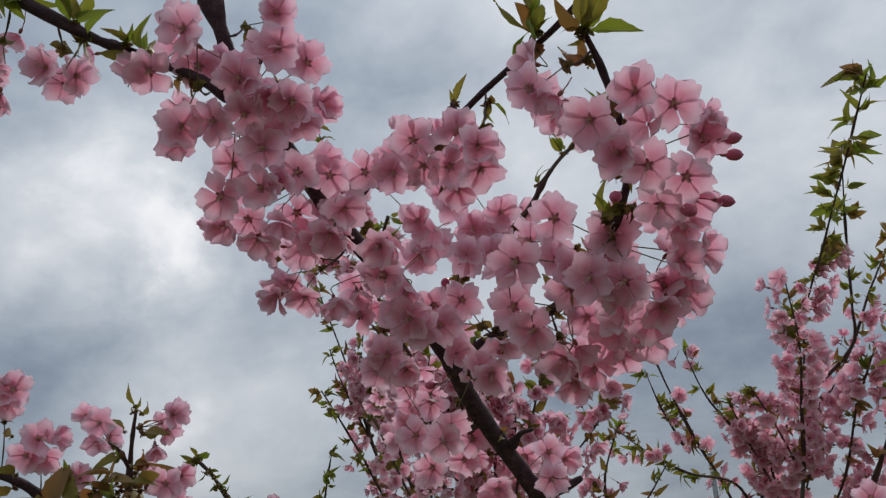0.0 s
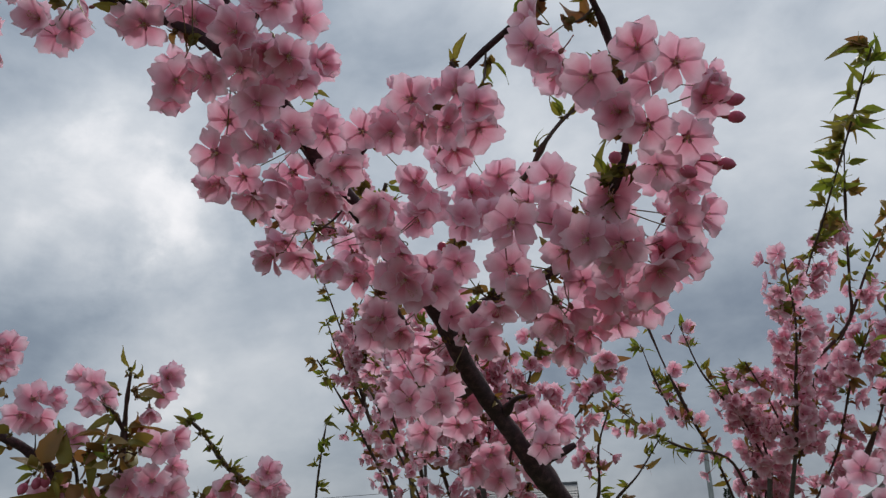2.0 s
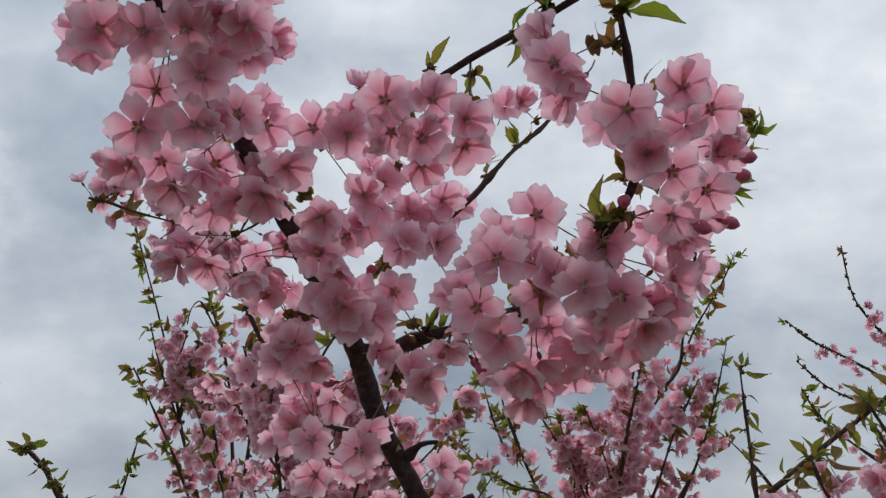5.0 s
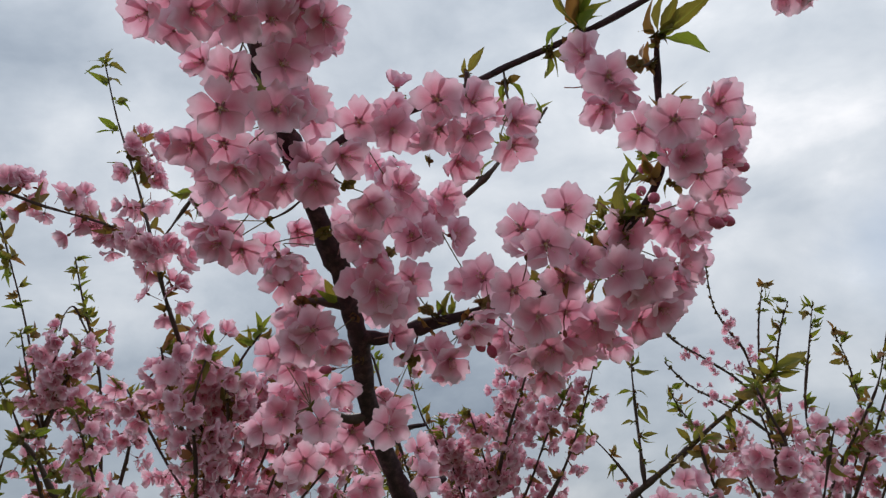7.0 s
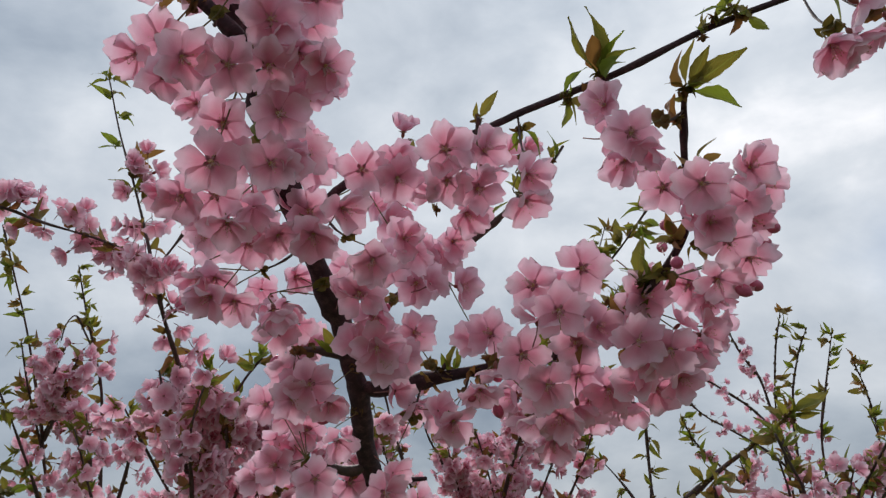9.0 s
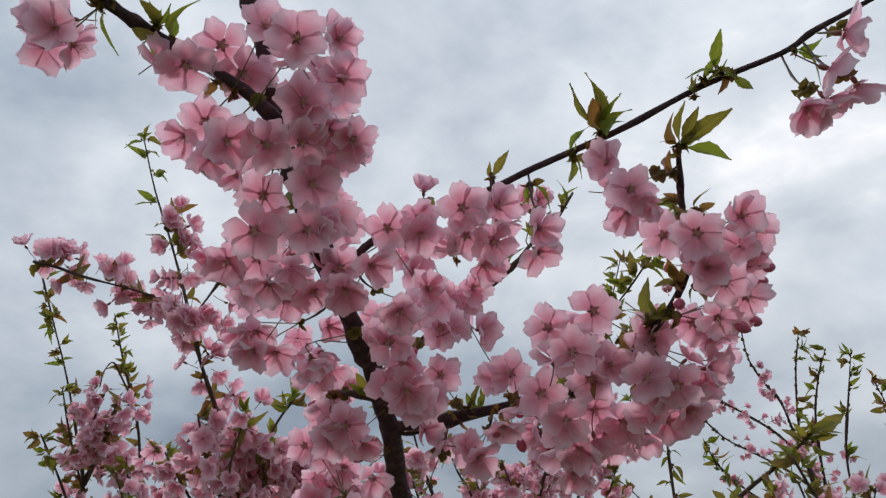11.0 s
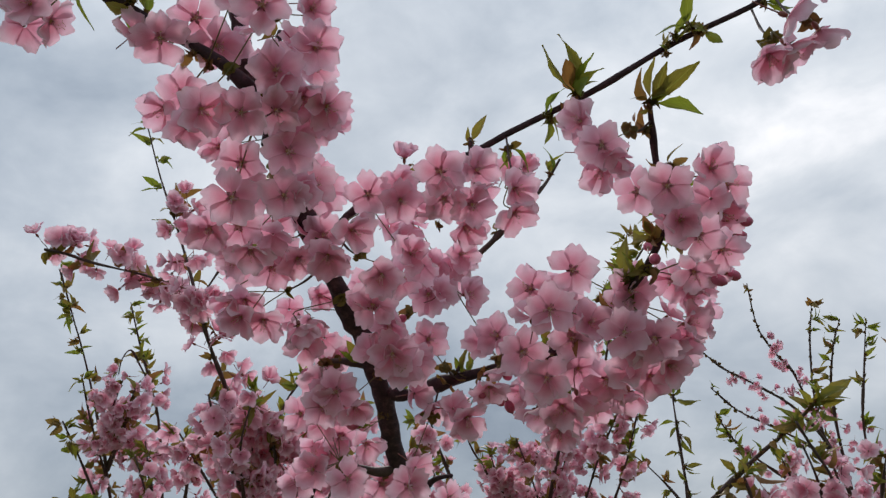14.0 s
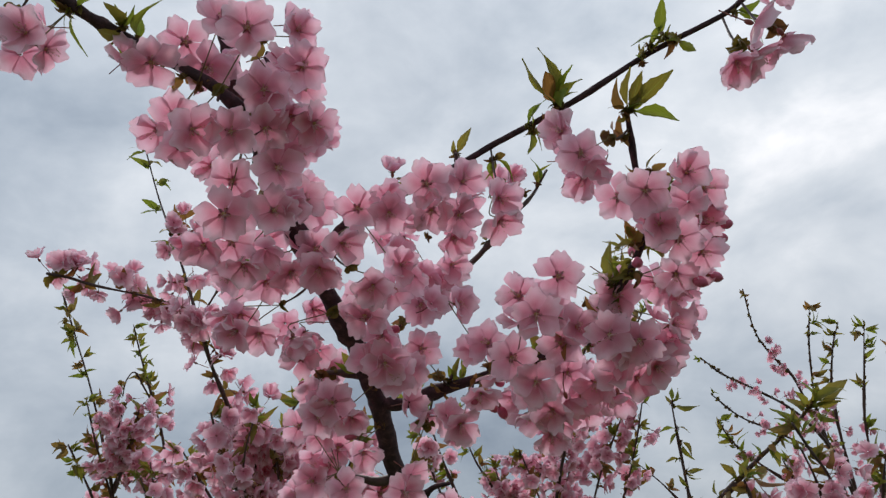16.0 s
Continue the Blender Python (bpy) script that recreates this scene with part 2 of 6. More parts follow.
zinc_mat = plain("galvanised_steel", ((0.3, (0.30, 0.31, 0.32)), (0.55, (0.40, 0.41, 0.42)), (0.75, (0.50, 0.51, 0.52))), 6.0, 0.5, 0.1, 0.001, 0.7)
concrete_mat = plain("pole_concrete", ((0.3, (0.25, 0.25, 0.24)), (0.55, (0.34, 0.335, 0.32)), (0.75, (0.42, 0.41, 0.39))), 4.0, 0.85, 0.4, 0.003)
cable_mat = plain("cable_black", ((0.3, (0.015, 0.015, 0.016)), (0.6, (0.03, 0.03, 0.03))), 20.0, 0.6, 0.2, 0.001)
plaster_mat = plain("wall_plaster", ((0.3, (0.13, 0.125, 0.12)), (0.55, (0.18, 0.175, 0.165)), (0.75, (0.23, 0.225, 0.215))), 2.0, 0.9, 0.3, 0.004)
slate_mat = plain("roof_tile", ((0.3, (0.07, 0.075, 0.085)), (0.55, (0.115, 0.12, 0.13)), (0.75, (0.17, 0.175, 0.185))), 5.0, 0.6, 0.4, 0.006)
frame_mat = plain("window_frame", ((0.3, (0.06, 0.055, 0.05)), (0.6, (0.10, 0.095, 0.09))), 30.0, 0.4, 0.1, 0.001, 0.4)
door_mat = plain("door_wood", ((0.3, (0.10, 0.06, 0.035)), (0.6, (0.19, 0.12, 0.07))), 10.0, 0.5, 0.3, 0.002, 0, (1, 1, 0.1))
needle_mat = plain("conifer_green", ((0.3, (0.012, 0.022, 0.012)), (0.55, (0.028, 0.045, 0.022)), (0.8, (0.05, 0.07, 0.03))), 8.0, 0.8, 0.5, 0.02)


def glass_material():
    k = Mat("window_glass")
    s = k.node("ShaderNodeBsdfPrincipled", Base_Color=rgb(0.03, 0.035, 0.04), Roughness=0.06)
    k.put(s, "Normal", k.bump(k.noise(1.5, 2), 0.05, 0.01))
    return k.finish(s.outputs[0])


glass_mat = glass_material()


# ---- building helpers ----
def mesh_of(name, verts, faces, material, uvs=None, smooth=True):
    me = bpy.data.meshes.new(name)
    me.from_pydata([tuple(v) for v in verts], [], faces)
    if uvs is not None:
        layer = me.uv_layers.new(name="UVMap")
        for poly in me.polygons:
            for li in poly.loop_indices:
                layer.data[li].uv = uvs[me.loops[li].vertex_index]
    me.polygons.foreach_set("use_smooth", [smooth] * len(me.polygons))
    for m in material if isinstance(material, (list, tuple)) else (material,):
        me.materials.append(m)
    me.update()
    return me


def part(name, data, parent, m=None, label=""):
    ob = new(name, data)
    ob.parent = parent
    if m is not None:
        ob.matrix_basis = m
    return tagged(ob, label=label)


def thing(name, place, label, category, group="", kind=""):
    ob = new(name)
    ob.empty_display_size = 0.05
    ob.location = place
    return tagged(ob, label, category, group, kind)


def spline(points, n):
    """Points on a smooth curve through the given ones, n to a span."""
    p = [Vector(q) for q in points]
    p = [p[0] * 2 - p[1]] + p + [p[-1] * 2 - p[-2]]
    out = []
    for i in range(1, len(p) - 2):
        a, b, c, d = p[i - 1 : i + 3]
        for j in range(n):
            t = j / n
            out.append(0.5 * (2 * b + (c - a) * t + (2 * a - 5 * b + 4 * c - d) * t * t + (3 * b - a - 3 * c + d) * t**3))
    return out + [p[-2]]


def tube(points, r0, r1, sides=8, n=4, rough=0.0, seed=0, taper=1.0, knots=0):
    """Verts and faces of a tapering round bar along a smooth curve, with knots and unevenness."""
    rnd = random.Random(seed)
    path = spline(points, n) if n else [Vector(p) for p in points]
    verts, faces = [], []
    side = Vector((0.3, 1, 0.2)).normalized()
    bumps = [(rnd.random(), rnd.uniform(0.2, 0.45)) for _ in range(knots)]
    for i, p in enumerate(path):
        t = i / (len(path) - 1)
        way = (path[min(i + 1, len(path) - 1)] - path[max(i - 1, 0)]).normalized()
        side = (side - way * side.dot(way)).normalized()
        up = way.cross(side)
        r = r0 + (r1 - r0) * t**taper
        for at, gain in bumps:
            r *= 1 + gain * math.exp(-(((t - at) * len(path) / 1.3) ** 2))
        for s in range(sides):
            a = 2 * math.pi * s / sides
            k = r * (1 + rough * rnd.uniform(-1, 1))
            verts.append(p + side * (math.cos(a) * k) + up * (math.sin(a) * k))
    for i in range(len(path) - 1):
        for s in range(sides):
            s2 = (s + 1) % sides
            faces.append((i * sides + s, i * sides + s2, (i + 1) * sides + s2, (i + 1) * sides + s))
    faces.append(tuple(range(sides))[::-1])
    faces.append(tuple((len(path) - 1) * sides + s for s in range(sides)))
    return verts, faces


def join(pieces):
    """One list of verts and faces from several."""
    verts, faces = [], []
    for v, f in pieces:
        k = len(verts)
        verts += [Vector(q) for q in v]
        faces += [tuple(i + k for i in q) for q in f]
    return verts, faces


def moved(piece, m):
    return [m @ Vector(v) for v in piece[0]], piece[1]


def ball(r, length=1.0, rings=5, sides=8, tip=0.0):
    verts, faces = [Vector((0, 0, -r * length))], []
    for i in range(1, rings):
        a = math.pi * i / rings
        for s in range(sides):
            b = 2 * math.pi * s / sides
            verts.append(Vector((r * math.sin(a) * math.cos(b), r * math.sin(a) * math.sin(b), -r * length * math.cos(a))))
    verts.append(Vector((0, 0, r * length + tip)))
    for s in range(sides):
        faces.append((0, 1 + (s + 1) % sides, 1 + s))
        for i in range(rings - 2):
            a, b = 1 + i * sides + s, 1 + i * sides + (s + 1) % sides
            faces.append((a, b, b + sides, a + sides))
        a, b = 1 + (rings - 2) * sides + s, 1 + (rings - 2) * sides + (s + 1) % sides
        faces.append((a, b, len(verts) - 1))
    return verts, faces


def box(sx, sy, sz, at=(0, 0, 0), chamfer=0.0):
    bm = bmesh.new()
    bmesh.ops.create_cube(bm, size=1.0)
    for v in bm.verts:
        v.co = Vector((v.co.x * sx, v.co.y * sy, v.co.z * sz)) + Vector(at)
    if chamfer:
        bmesh.ops.bevel(bm, geom=list(bm.edges), offset=chamfer, segments=2, affect="EDGES")
    bm.verts.index_update()
    out = [v.co.copy() for v in bm.verts], [tuple(v.index for v in f.verts) for f in bm.faces]
    bm.free()
    return out


def toward(place, way, spin=0.0, size=1.0):
    """A pose at place whose z axis points along way."""
    q = Vector(way).normalized().to_track_quat("Z", "Y").to_matrix().to_4x4()
    return Matrix.Translation(place) @ q @ Matrix.Rotation(spin, 4, "Z") @ Matrix.Diagonal((size, size, size, 1))


# ---- blossoms ----
R_PETAL = 0.0195


def petal_shape(seed, open_deg, cols=7, rows=6):
    """A broad, notched, cupped and ruffled petal on a narrow claw; it stands in the xz plane, from the middle of the bloom outwards along x."""
    rnd = random.Random(seed)
    cup, ruffle, tilt = rnd.uniform(0.05, 0.42), rnd.uniform(0.0009, 0.0027), radians(open_deg + rnd.uniform(-12, 12))
    wide, ph, curl, notch = rnd.uniform(0.88, 1.12), rnd.uniform(0, 6.28), rnd.uniform(-0.85, 0.65), rnd.uniform(0.06, 0.17)
    skew = rnd.uniform(-0.10, 0.10)
    verts, uvs, faces = [], [], []
    stops = (0.0, 0.18, 0.42, 0.66, 0.86, 1.0) if rows == 6 else [j / (rows - 1) for j in range(rows)]
    for v in stops:
        half = 0.0091 * wide * (0.13 + 0.87 * math.sin(math.pi * 0.5 * min(1, v / 0.70)) ** 1.25) * (1 - 0.30 * (max(0, v - 0.66) / 0.34) ** 2)
        for i in range(cols):
            u = i / (cols - 1) * 2 - 1
            tip = 1 - 0.26 * abs(u) ** 3.2 * v**2 - notch * max(0, 1 - abs(u) * 2.4) * v**5 + 0.014 * math.sin(ph + 6 * u) * v**3
            along = 0.0014 + R_PETAL * v * tip
            y = u * half + skew * R_PETAL * v * v
            up = cup * abs(u) ** 2 * half * 1.4 + ruffle * math.sin(ph + 3.4 * u + 5 * v) * v
            up += curl * R_PETAL * 0.25 * v**2 - 0.06 * R_PETAL * math.sin(math.pi * v)
            c, s = math.cos(tilt), math.sin(tilt)
            verts.append((along * s - up * c, y, along * c + up * s))
            uvs.append((0.5 + 0.5 * u, v))
    for j in range(rows - 1):
        for i in range(cols - 1):
            a = j * cols + i
            faces.append((a, a + 1, a + cols + 1, a + cols))
    return verts, faces, uvs


PETALS = {}
for kind, deg in (("open", 70), ("half", 53), ("bell", 36)):
    PETALS[kind] = [mesh_of("petal", v, f, petal_mat, uv) for v, f, uv in (petal_shape(11 * s + deg, deg, 9) for s in range(10))]


def stamen_mesh(seed, spread):
    rnd = random.Random(seed)
    lines, heads = [], []
    for i in range(16):
        a, lean = rnd.uniform(0, 6.28), rnd.uniform(0.1, spread)
        n = rnd.uniform(0.0065, 0.0105)
        way = Vector((math.cos(a) * math.sin(lean), math.sin(a) * math.sin(lean), math.cos(lean)))
        bend = way * n + Vector((0, 0, 0.0010))
        lines.append(tube([way * 0.0012, way * n * 0.55, bend], 0.00016, 0.00012, 3, 0))
        heads.append(moved(ball(0.00042, 0.8, 3, 5), Matrix.Translation(bend)))
    heads.append(moved(ball(0.0017, 0.75, 4, 8), Matrix.Translation((0, 0, 0.0004))))
    v, f = join(lines + heads)
    me = mesh_of("stamen_tuft", v, f, (stamen_mat, anther_mat))
    k = sum(len(q[1]) for q in lines)
    for p in me.polygons:
        p.material_index = 1 if p.index >= k else 0
    return me


STAMENS = [stamen_mesh(40 + s, sp) for s, sp in enumerate((0.55, 0.75, 0.95, 0.6))]


def sepal(seed):
    verts = [(0.0014, -0.0012, 0), (0.0014, 0.0012, 0), (0.0034, -0.0014, 0.0005), (0.0034, 0.0014, 0.0005), (0.0052, 0, 0.0012), (0.0026, 0, -0.0003)]
    return verts, [(0, 1, 5), (0, 5, 2), (1, 3, 5), (2, 5, 3), (2, 3, 4)]


CUP = [(v, f) for v, f in (ball(0.0019, 1.9, 5, 8),)][0]


def calyx(stalk):
    """The red cup with its five sepals and the stalk that it hangs on; the stalk is a list of points in the bloom's own space."""
    pieces = [moved(CUP, Matrix.Translation((0, 0, -0.0030)))]
    for i in range(5):
        pieces.append(moved(sepal(i), Matrix.Rotation(radians(72 * i + 36), 4, "Z")))
    n = sum(len(p[1]) for p in pieces)
    pieces.append(tube(stalk, 0.00055, 0.00048, 5, 3))
    v, f = join(pieces)
    me = mesh_of("blossom", v, f, (calyx_mat, stalk_mat))
    for p in me.polygons:
        p.material_index = 1 if p.index >= n else 0
    return me


bloom_rng = random.Random(5)
DEEP = []


def blossom(tree, place, way, base, size=1.0, kind="open"):
    """One bloom: calyx and stalk, five petals and the stamens. The stalk runs back to the spur at base."""
    rng = bloom_rng
    m = toward(Vector(place) - Vector(way).normalized() * 0.006, way, rng.uniform(0, 6.28), size)
    inv = m.inverted()
    root = inv @ Vector(base)
    foot = Vector((0, 0, -0.0062))
    reach = (root - foot).length
    dip = min(reach, 0.03) * (0.16 if root.z > foot.z else 0.30)
    stalk = [foot, foot + Vector((0, 0, -1)) * dip, root + (foot - root) * 0.30 + Vector((0, 0, -0.33 * dip)), root]
    ob = part("blossom", calyx(stalk), tree, m)
    for i in range(5):
        part("petal", PETALS[kind][rng.randrange(10)], ob, pose(0, 0, 0, rng.uniform(-9, 9), rng.uniform(-10, 10), 72 * i + rng.uniform(-8, 8)))
    part("stamen_tuft", STAMENS[rng.randrange(4)], ob)
    return ob


# ---- leaves, bracts, buds ----
def leaf_shape(seed, length=1.0, fold=0.5, droop=0.4, rows=10, broad=0.165, blunt=0.9):
    """A pointed, toothed young leaf, folded along its rib, that lies along z and bends towards x."""
    rnd = random.Random(seed)
    verts, uvs, faces = [], [], []
    twist = rnd.uniform(-1.4, 1.4)
    for j in range(rows):
        v = j / (rows - 1)
        blade = max(0.0, (v - 0.13) / 0.87)
        w = length * (broad * math.sin(math.pi * blade**0.82) ** blunt * (1 - 0.22 * blade) + 0.012)
        w *= 1 + (0.07 if j % 2 else -0.05) * (0 < j < rows - 1)
        bend = droop * v * v * length
        z = length * (v - 0.35 * droop * v * v)
        for i, u in enumerate((-1, -0.5, 0, 0.5, 1)):
            a = twist * v
            x, y = fold * abs(u) * w + 0.02 * length * math.sin(9 * v + u * 3), u * w
            verts.append((bend - x * math.cos(a) - y * math.sin(a), y * math.cos(a) - x * math.sin(a), z))
            uvs.append((0.5 + 0.5 * u, v))
    for j in range(rows - 1):
        for i in range(4):
            a = j * 5 + i
            faces.append((a, a + 1, a + 6, a + 5))
    return verts, faces, uvs


LEAVES, BRONZE = [], []
SLIM = []
for s in range(8):
    v, f, uv = leaf_shape(s + 40, 1.0, (0.35, 0.6, 0.45, 0.8)[s % 4], (0.15, 0.35, 0.5, 0.25)[(s // 2) % 4], 12, 0.135, 1.15)
    SLIM.append(mesh_of("leaf", v, f, leaf_mat, uv))
    v, f, uv = leaf_shape(s, 1.0, (0.15, 0.5, 0.3, 0.7)[s % 4], (0.15, 0.65, 0.35, 1.0)[(s // 2) % 4])
    LEAVES.append(mesh_of("leaf", v, f, leaf_mat, uv))
    v, f, uv = leaf_shape(s + 20, 1.0, (0.3, 0.6, 0.4, 0.2)[s % 4], (0.3, 0.8, 0.5, 1.0)[(s // 2) % 4], 10, 0.22, 0.66)
    BRONZE.append(mesh_of("leaf", v, f, bronze_mat, uv))


def bract_mesh(seed):
    """A clump of small brown-green scales at the foot of a spur."""
    rnd = random.Random(seed)
    pieces = []
    for i in range(6):
        v, f, _ = leaf_shape(seed * 9 + i, rnd.uniform(0.006, 0.011), 0.7, 0.5, 5, 0.27)
        m = Matrix.Rotation(rnd.uniform(0, 6.28), 4, "Z") @ Matrix.Rotation(rnd.uniform(0.3, 1.1), 4, "Y")
        v = [(q[0], q[1] * 1.9, q[2]) for q in v]
        pieces.append(moved((v, f), m))
    pieces.append(moved(ball(0.0028, 1.3, 4, 6), Matrix.Translation((0, 0, 0.001))))
    v, f = join(pieces)
    return mesh_of("bud_scale", v, f, bract_mat)


BRACTS = [bract_mesh(s) for s in range(5)]
leaf_rng = random.Random(9)


def leaf_tuft(tree, place, count, size, way, kinds=None):
    """Young leaves that spring from one point."""
    rng = leaf_rng
    place, way = Vector(place), Vector(way).normalized()
    part("bud_scale", BRACTS[rng.randrange(5)], tree, toward(place, way, rng.uniform(0, 6.28), 0.9))
    for i in range(count):
        lean = Vector((rng.uniform(-1, 1), rng.uniform(-1, 1), rng.uniform(-0.6, 1))).normalized()
        d = (way + lean * 0.75).normalized()
        part("leaf", (kinds or LEAVES)[rng.randrange(8)], tree, toward(place + d * 0.002, d, rng.uniform(0, 6.28), size * rng.uniform(0.75, 1.3)))


def leaf_to(tree, base, tip, kinds=None):
    """One young leaf from its foot on the wood to its tip."""
    base, tip = Vector(base), Vector(tip)
    part("bud_scale", BRACTS[leaf_rng.randrange(5)], tree, toward(base, tip - base, leaf_rng.uniform(0, 6.28), 0.75))
    part("leaf", (kinds or SLIM)[leaf_rng.randrange(8)], tree, toward(base, tip - base, leaf_rng.uniform(0, 6.28), (tip - base).length * (1.2 if kinds is BRONZE else 1.0)))
    if kinds is not BRONZE and leaf_rng.random() < 0.6:
        # a smaller leaf unfolds beside it
        aside = (tip - base).normalized() + Vector((leaf_rng.uniform(-1, 1), leaf_rng.uniform(-1, 1), leaf_rng.uniform(-1, 1))) * 0.75
        part("leaf", LEAVES[leaf_rng.randrange(8)], tree, toward(base, aside, leaf_rng.uniform(0, 6.28), (tip - base).length * leaf_rng.uniform(0.45, 0.7)))


def bud(tree, place, way, base, size=1.0):
    """A closed pink bud with its red calyx and stalk."""
    m = toward(place, way, 0, size)
    root = m.inverted() @ Vector(base)
    foot = Vector((0, 0, -0.009))
    v, f = join([ball(0.0048, 1.35, 7, 9, 0.001)])
    ob = part("flower_bud", mesh_of("flower_bud", v, f, bud_mat), tree, m)
    pieces = [moved(CUP, Matrix.Translation((0, 0, -0.0072))), tube([foot, foot + Vector((0, 0, -0.006)), (foot + root) / 2 + Vector((0, 0, -0.003)), root], 0.0006, 0.0005, 5, 3)]
    for i in range(5):
        m5 = Matrix.Rotation(radians(72 * i), 4, "Z") @ Matrix.Translation((0.0006, 0, -0.0052)) @ Matrix.Rotation(radians(-50), 4, "Y")
        pieces.append(moved(sepal(i), m5))
    v, f = join(pieces)
    part("calyx", mesh_of("calyx", v, f, calyx_mat), ob)


def spur(tree, base, blooms, scale=1.0, hidden=(0, 1, 1)):
    """A short spur on a bough, with its scales and the blooms that hang from it."""
    base = Vector(base)
    mean = sum((Vector(q[:3]) for q in blooms), Vector()) / len(blooms)
    out = (mean - base).normalized() if (mean - base).length > 0.002 else Vector((0, -0.5, -0.5))
    far = (mean - base).length
    foot = base + out * min(0.010, far * 0.4)
    if far > 0.05:
        foot = mean - out * 0.034
        bough(tree, "twig", [base, base.lerp(foot, 0.5) + Vector((0, 0.002, -0.003)), foot], 0.0010, 0.0008, twig_mat, 40, 1, 6)
    part("bud_scale", BRACTS[bloom_rng.randrange(5)], tree, toward(foot - out * 0.004, out, bloom_rng.uniform(0, 6.28), bloom_rng.uniform(0.9, 1.3)))
    for x, y, z, a, b, c, *more in blooms:
        if more:
            kind, size, stir = ("open", "half", "bell")[more[0]], more[1], 0.12
        else:
            kind, size, stir = "bell" if c < -0.72 else ("half" if bloom_rng.random() < 0.45 or c < -0.5 else "open"), 1.0, 0.45
        turn = Vector((bloom_rng.uniform(-1, 1), bloom_rng.uniform(-1, 1), bloom_rng.uniform(-1, 1))) * stir
        blossom(tree, (x, y, z), Vector((a, b, c)) + turn, foot, bloom_rng.uniform(1.03, 1.17) * scale * size, kind)
        # each bloom hides others, deeper in the cluster
        for _ in range(bloom_rng.choice(hidden) if hidden else 0):
            j = Vector((bloom_rng.uniform(-1, 1), bloom_rng.uniform(-1, 1), bloom_rng.uniform(-1, 1)))
            aside = Vector((a, b, c)).cross(j).normalized() * bloom_rng.uniform(0.007, 0.020)
            deep = Vector((x, y, z)) - Vector((a, b, c)) * bloom_rng.uniform(0.008, 0.022) + aside
            face = (Vector((a, b, c)) + j * 0.8).normalized()
            DEEP.append((deep, face, bloom_rng.uniform(0.92, 1.08) * scale))


def inner_blossoms(tree):
    """The uncounted blooms inside the clusters, half hidden by the outer ones, in one mesh."""
    verts, faces, uvs, which = [], [], [], []
    for place, face, size in DEEP:
        me = DEEP_BLOOMS[bloom_rng.randrange(8)]
        m = toward(place - face * 0.006, face, bloom_rng.uniform(0, 6.28), size)
        k = len(verts)
        verts += [m @ v.co for v in me.vertices]
        faces += [tuple(i + k for i in p.vertices) for p in me.polygons]
        which += [p.material_index for p in me.polygons]
        uv = [(0, 0)] * len(me.vertices)
        for loop, d in zip(me.loops, me.uv_layers[0].data):
            uv[loop.vertex_index] = tuple(d.uv)
        uvs += uv
    me = mesh_of("inner_blossoms", verts, faces, (petal_mat, calyx_mat), uvs)
    me.polygons.foreach_set("material_index", which)
    ob = part("inner_blossoms", me, tree)
    tagged(ob, "pink blossoms deep inside the clusters", kind="stuff")


def far_bloom_mesh(seed, material):
    """A whole bloom in one mesh for trees farther off."""
    rnd = random.Random(seed)
    verts, faces, uvs = [], [], []
    deg = rnd.choice((70, 60, 45, 75))
    for i in range(5):
        v, f, uv = petal_shape(seed * 13 + i, deg, 5, 5)
        m = pose(0, 0, 0, rnd.uniform(-9, 9), rnd.uniform(-9, 9), 72 * i)
        k = len(verts)
        verts += [m @ Vector(q) for q in v]
        faces += [tuple(j + k for j in q) for q in f]
        uvs += uv
    n = len(faces)
    v, f = join([moved(CUP, Matrix.Translation((0, 0, -0.003))), tube([(0, 0, -0.006), (0.001, 0, -0.014), (0.004, 0.001, -0.024)], 0.0006, 0.0006, 3, 0)])
    k = len(verts)
    verts += v
    faces += [tuple(j + k for j in q) for q in f]
    uvs += [(0, 0)] * len(v)
    me = mesh_of("blossom", verts, faces, (material, calyx_mat), uvs)
    for p in me.polygons:
        p.material_index = 1 if p.index >= n else 0
    return me


FAR_BLOOMS = [far_bloom_mesh(70 + s, hazy_petal_mat) for s in range(8)]
DEEP_BLOOMS = [far_bloom_mesh(90 + s, petal_mat) for s in range(8)]


# ---- the ground ----
def build_ground():
    rnd = random.Random(2)
    bm = bmesh.new()
    rings = (0, 1.5, 3, 5, 8, 13, 22, 40, 80, 180, 500, 1500)
    rows = []
    for i, r in enumerate(rings):
        row = []
        for s in range(1 if i == 0 else 40):
            a = 2 * math.pi * s / 40
            row.append(bm.verts.new((r * math.cos(a), 6 + r * math.sin(a), rnd.uniform(-0.03, 0.03) if 0 < r < 60 else 0)))
        rows.append(row)
    for s in range(40):
        bm.faces.new((rows[0][0], rows[1][s], rows[1][(s + 1) % 40]))
        for i in range(1, len(rings) - 1):
            bm.faces.new((rows[i][s], rows[i + 1][s], rows[i + 1][(s + 1) % 40], rows[i][(s + 1) % 40]))
    me = bpy.data.meshes.new("ground")
    bm.to_mesh(me)
    bm.free()
    me.materials.append(grass_mat)
    tagged(new("ground", me), "wide flat field of spring grass", "ground", kind="structure")


build_ground()

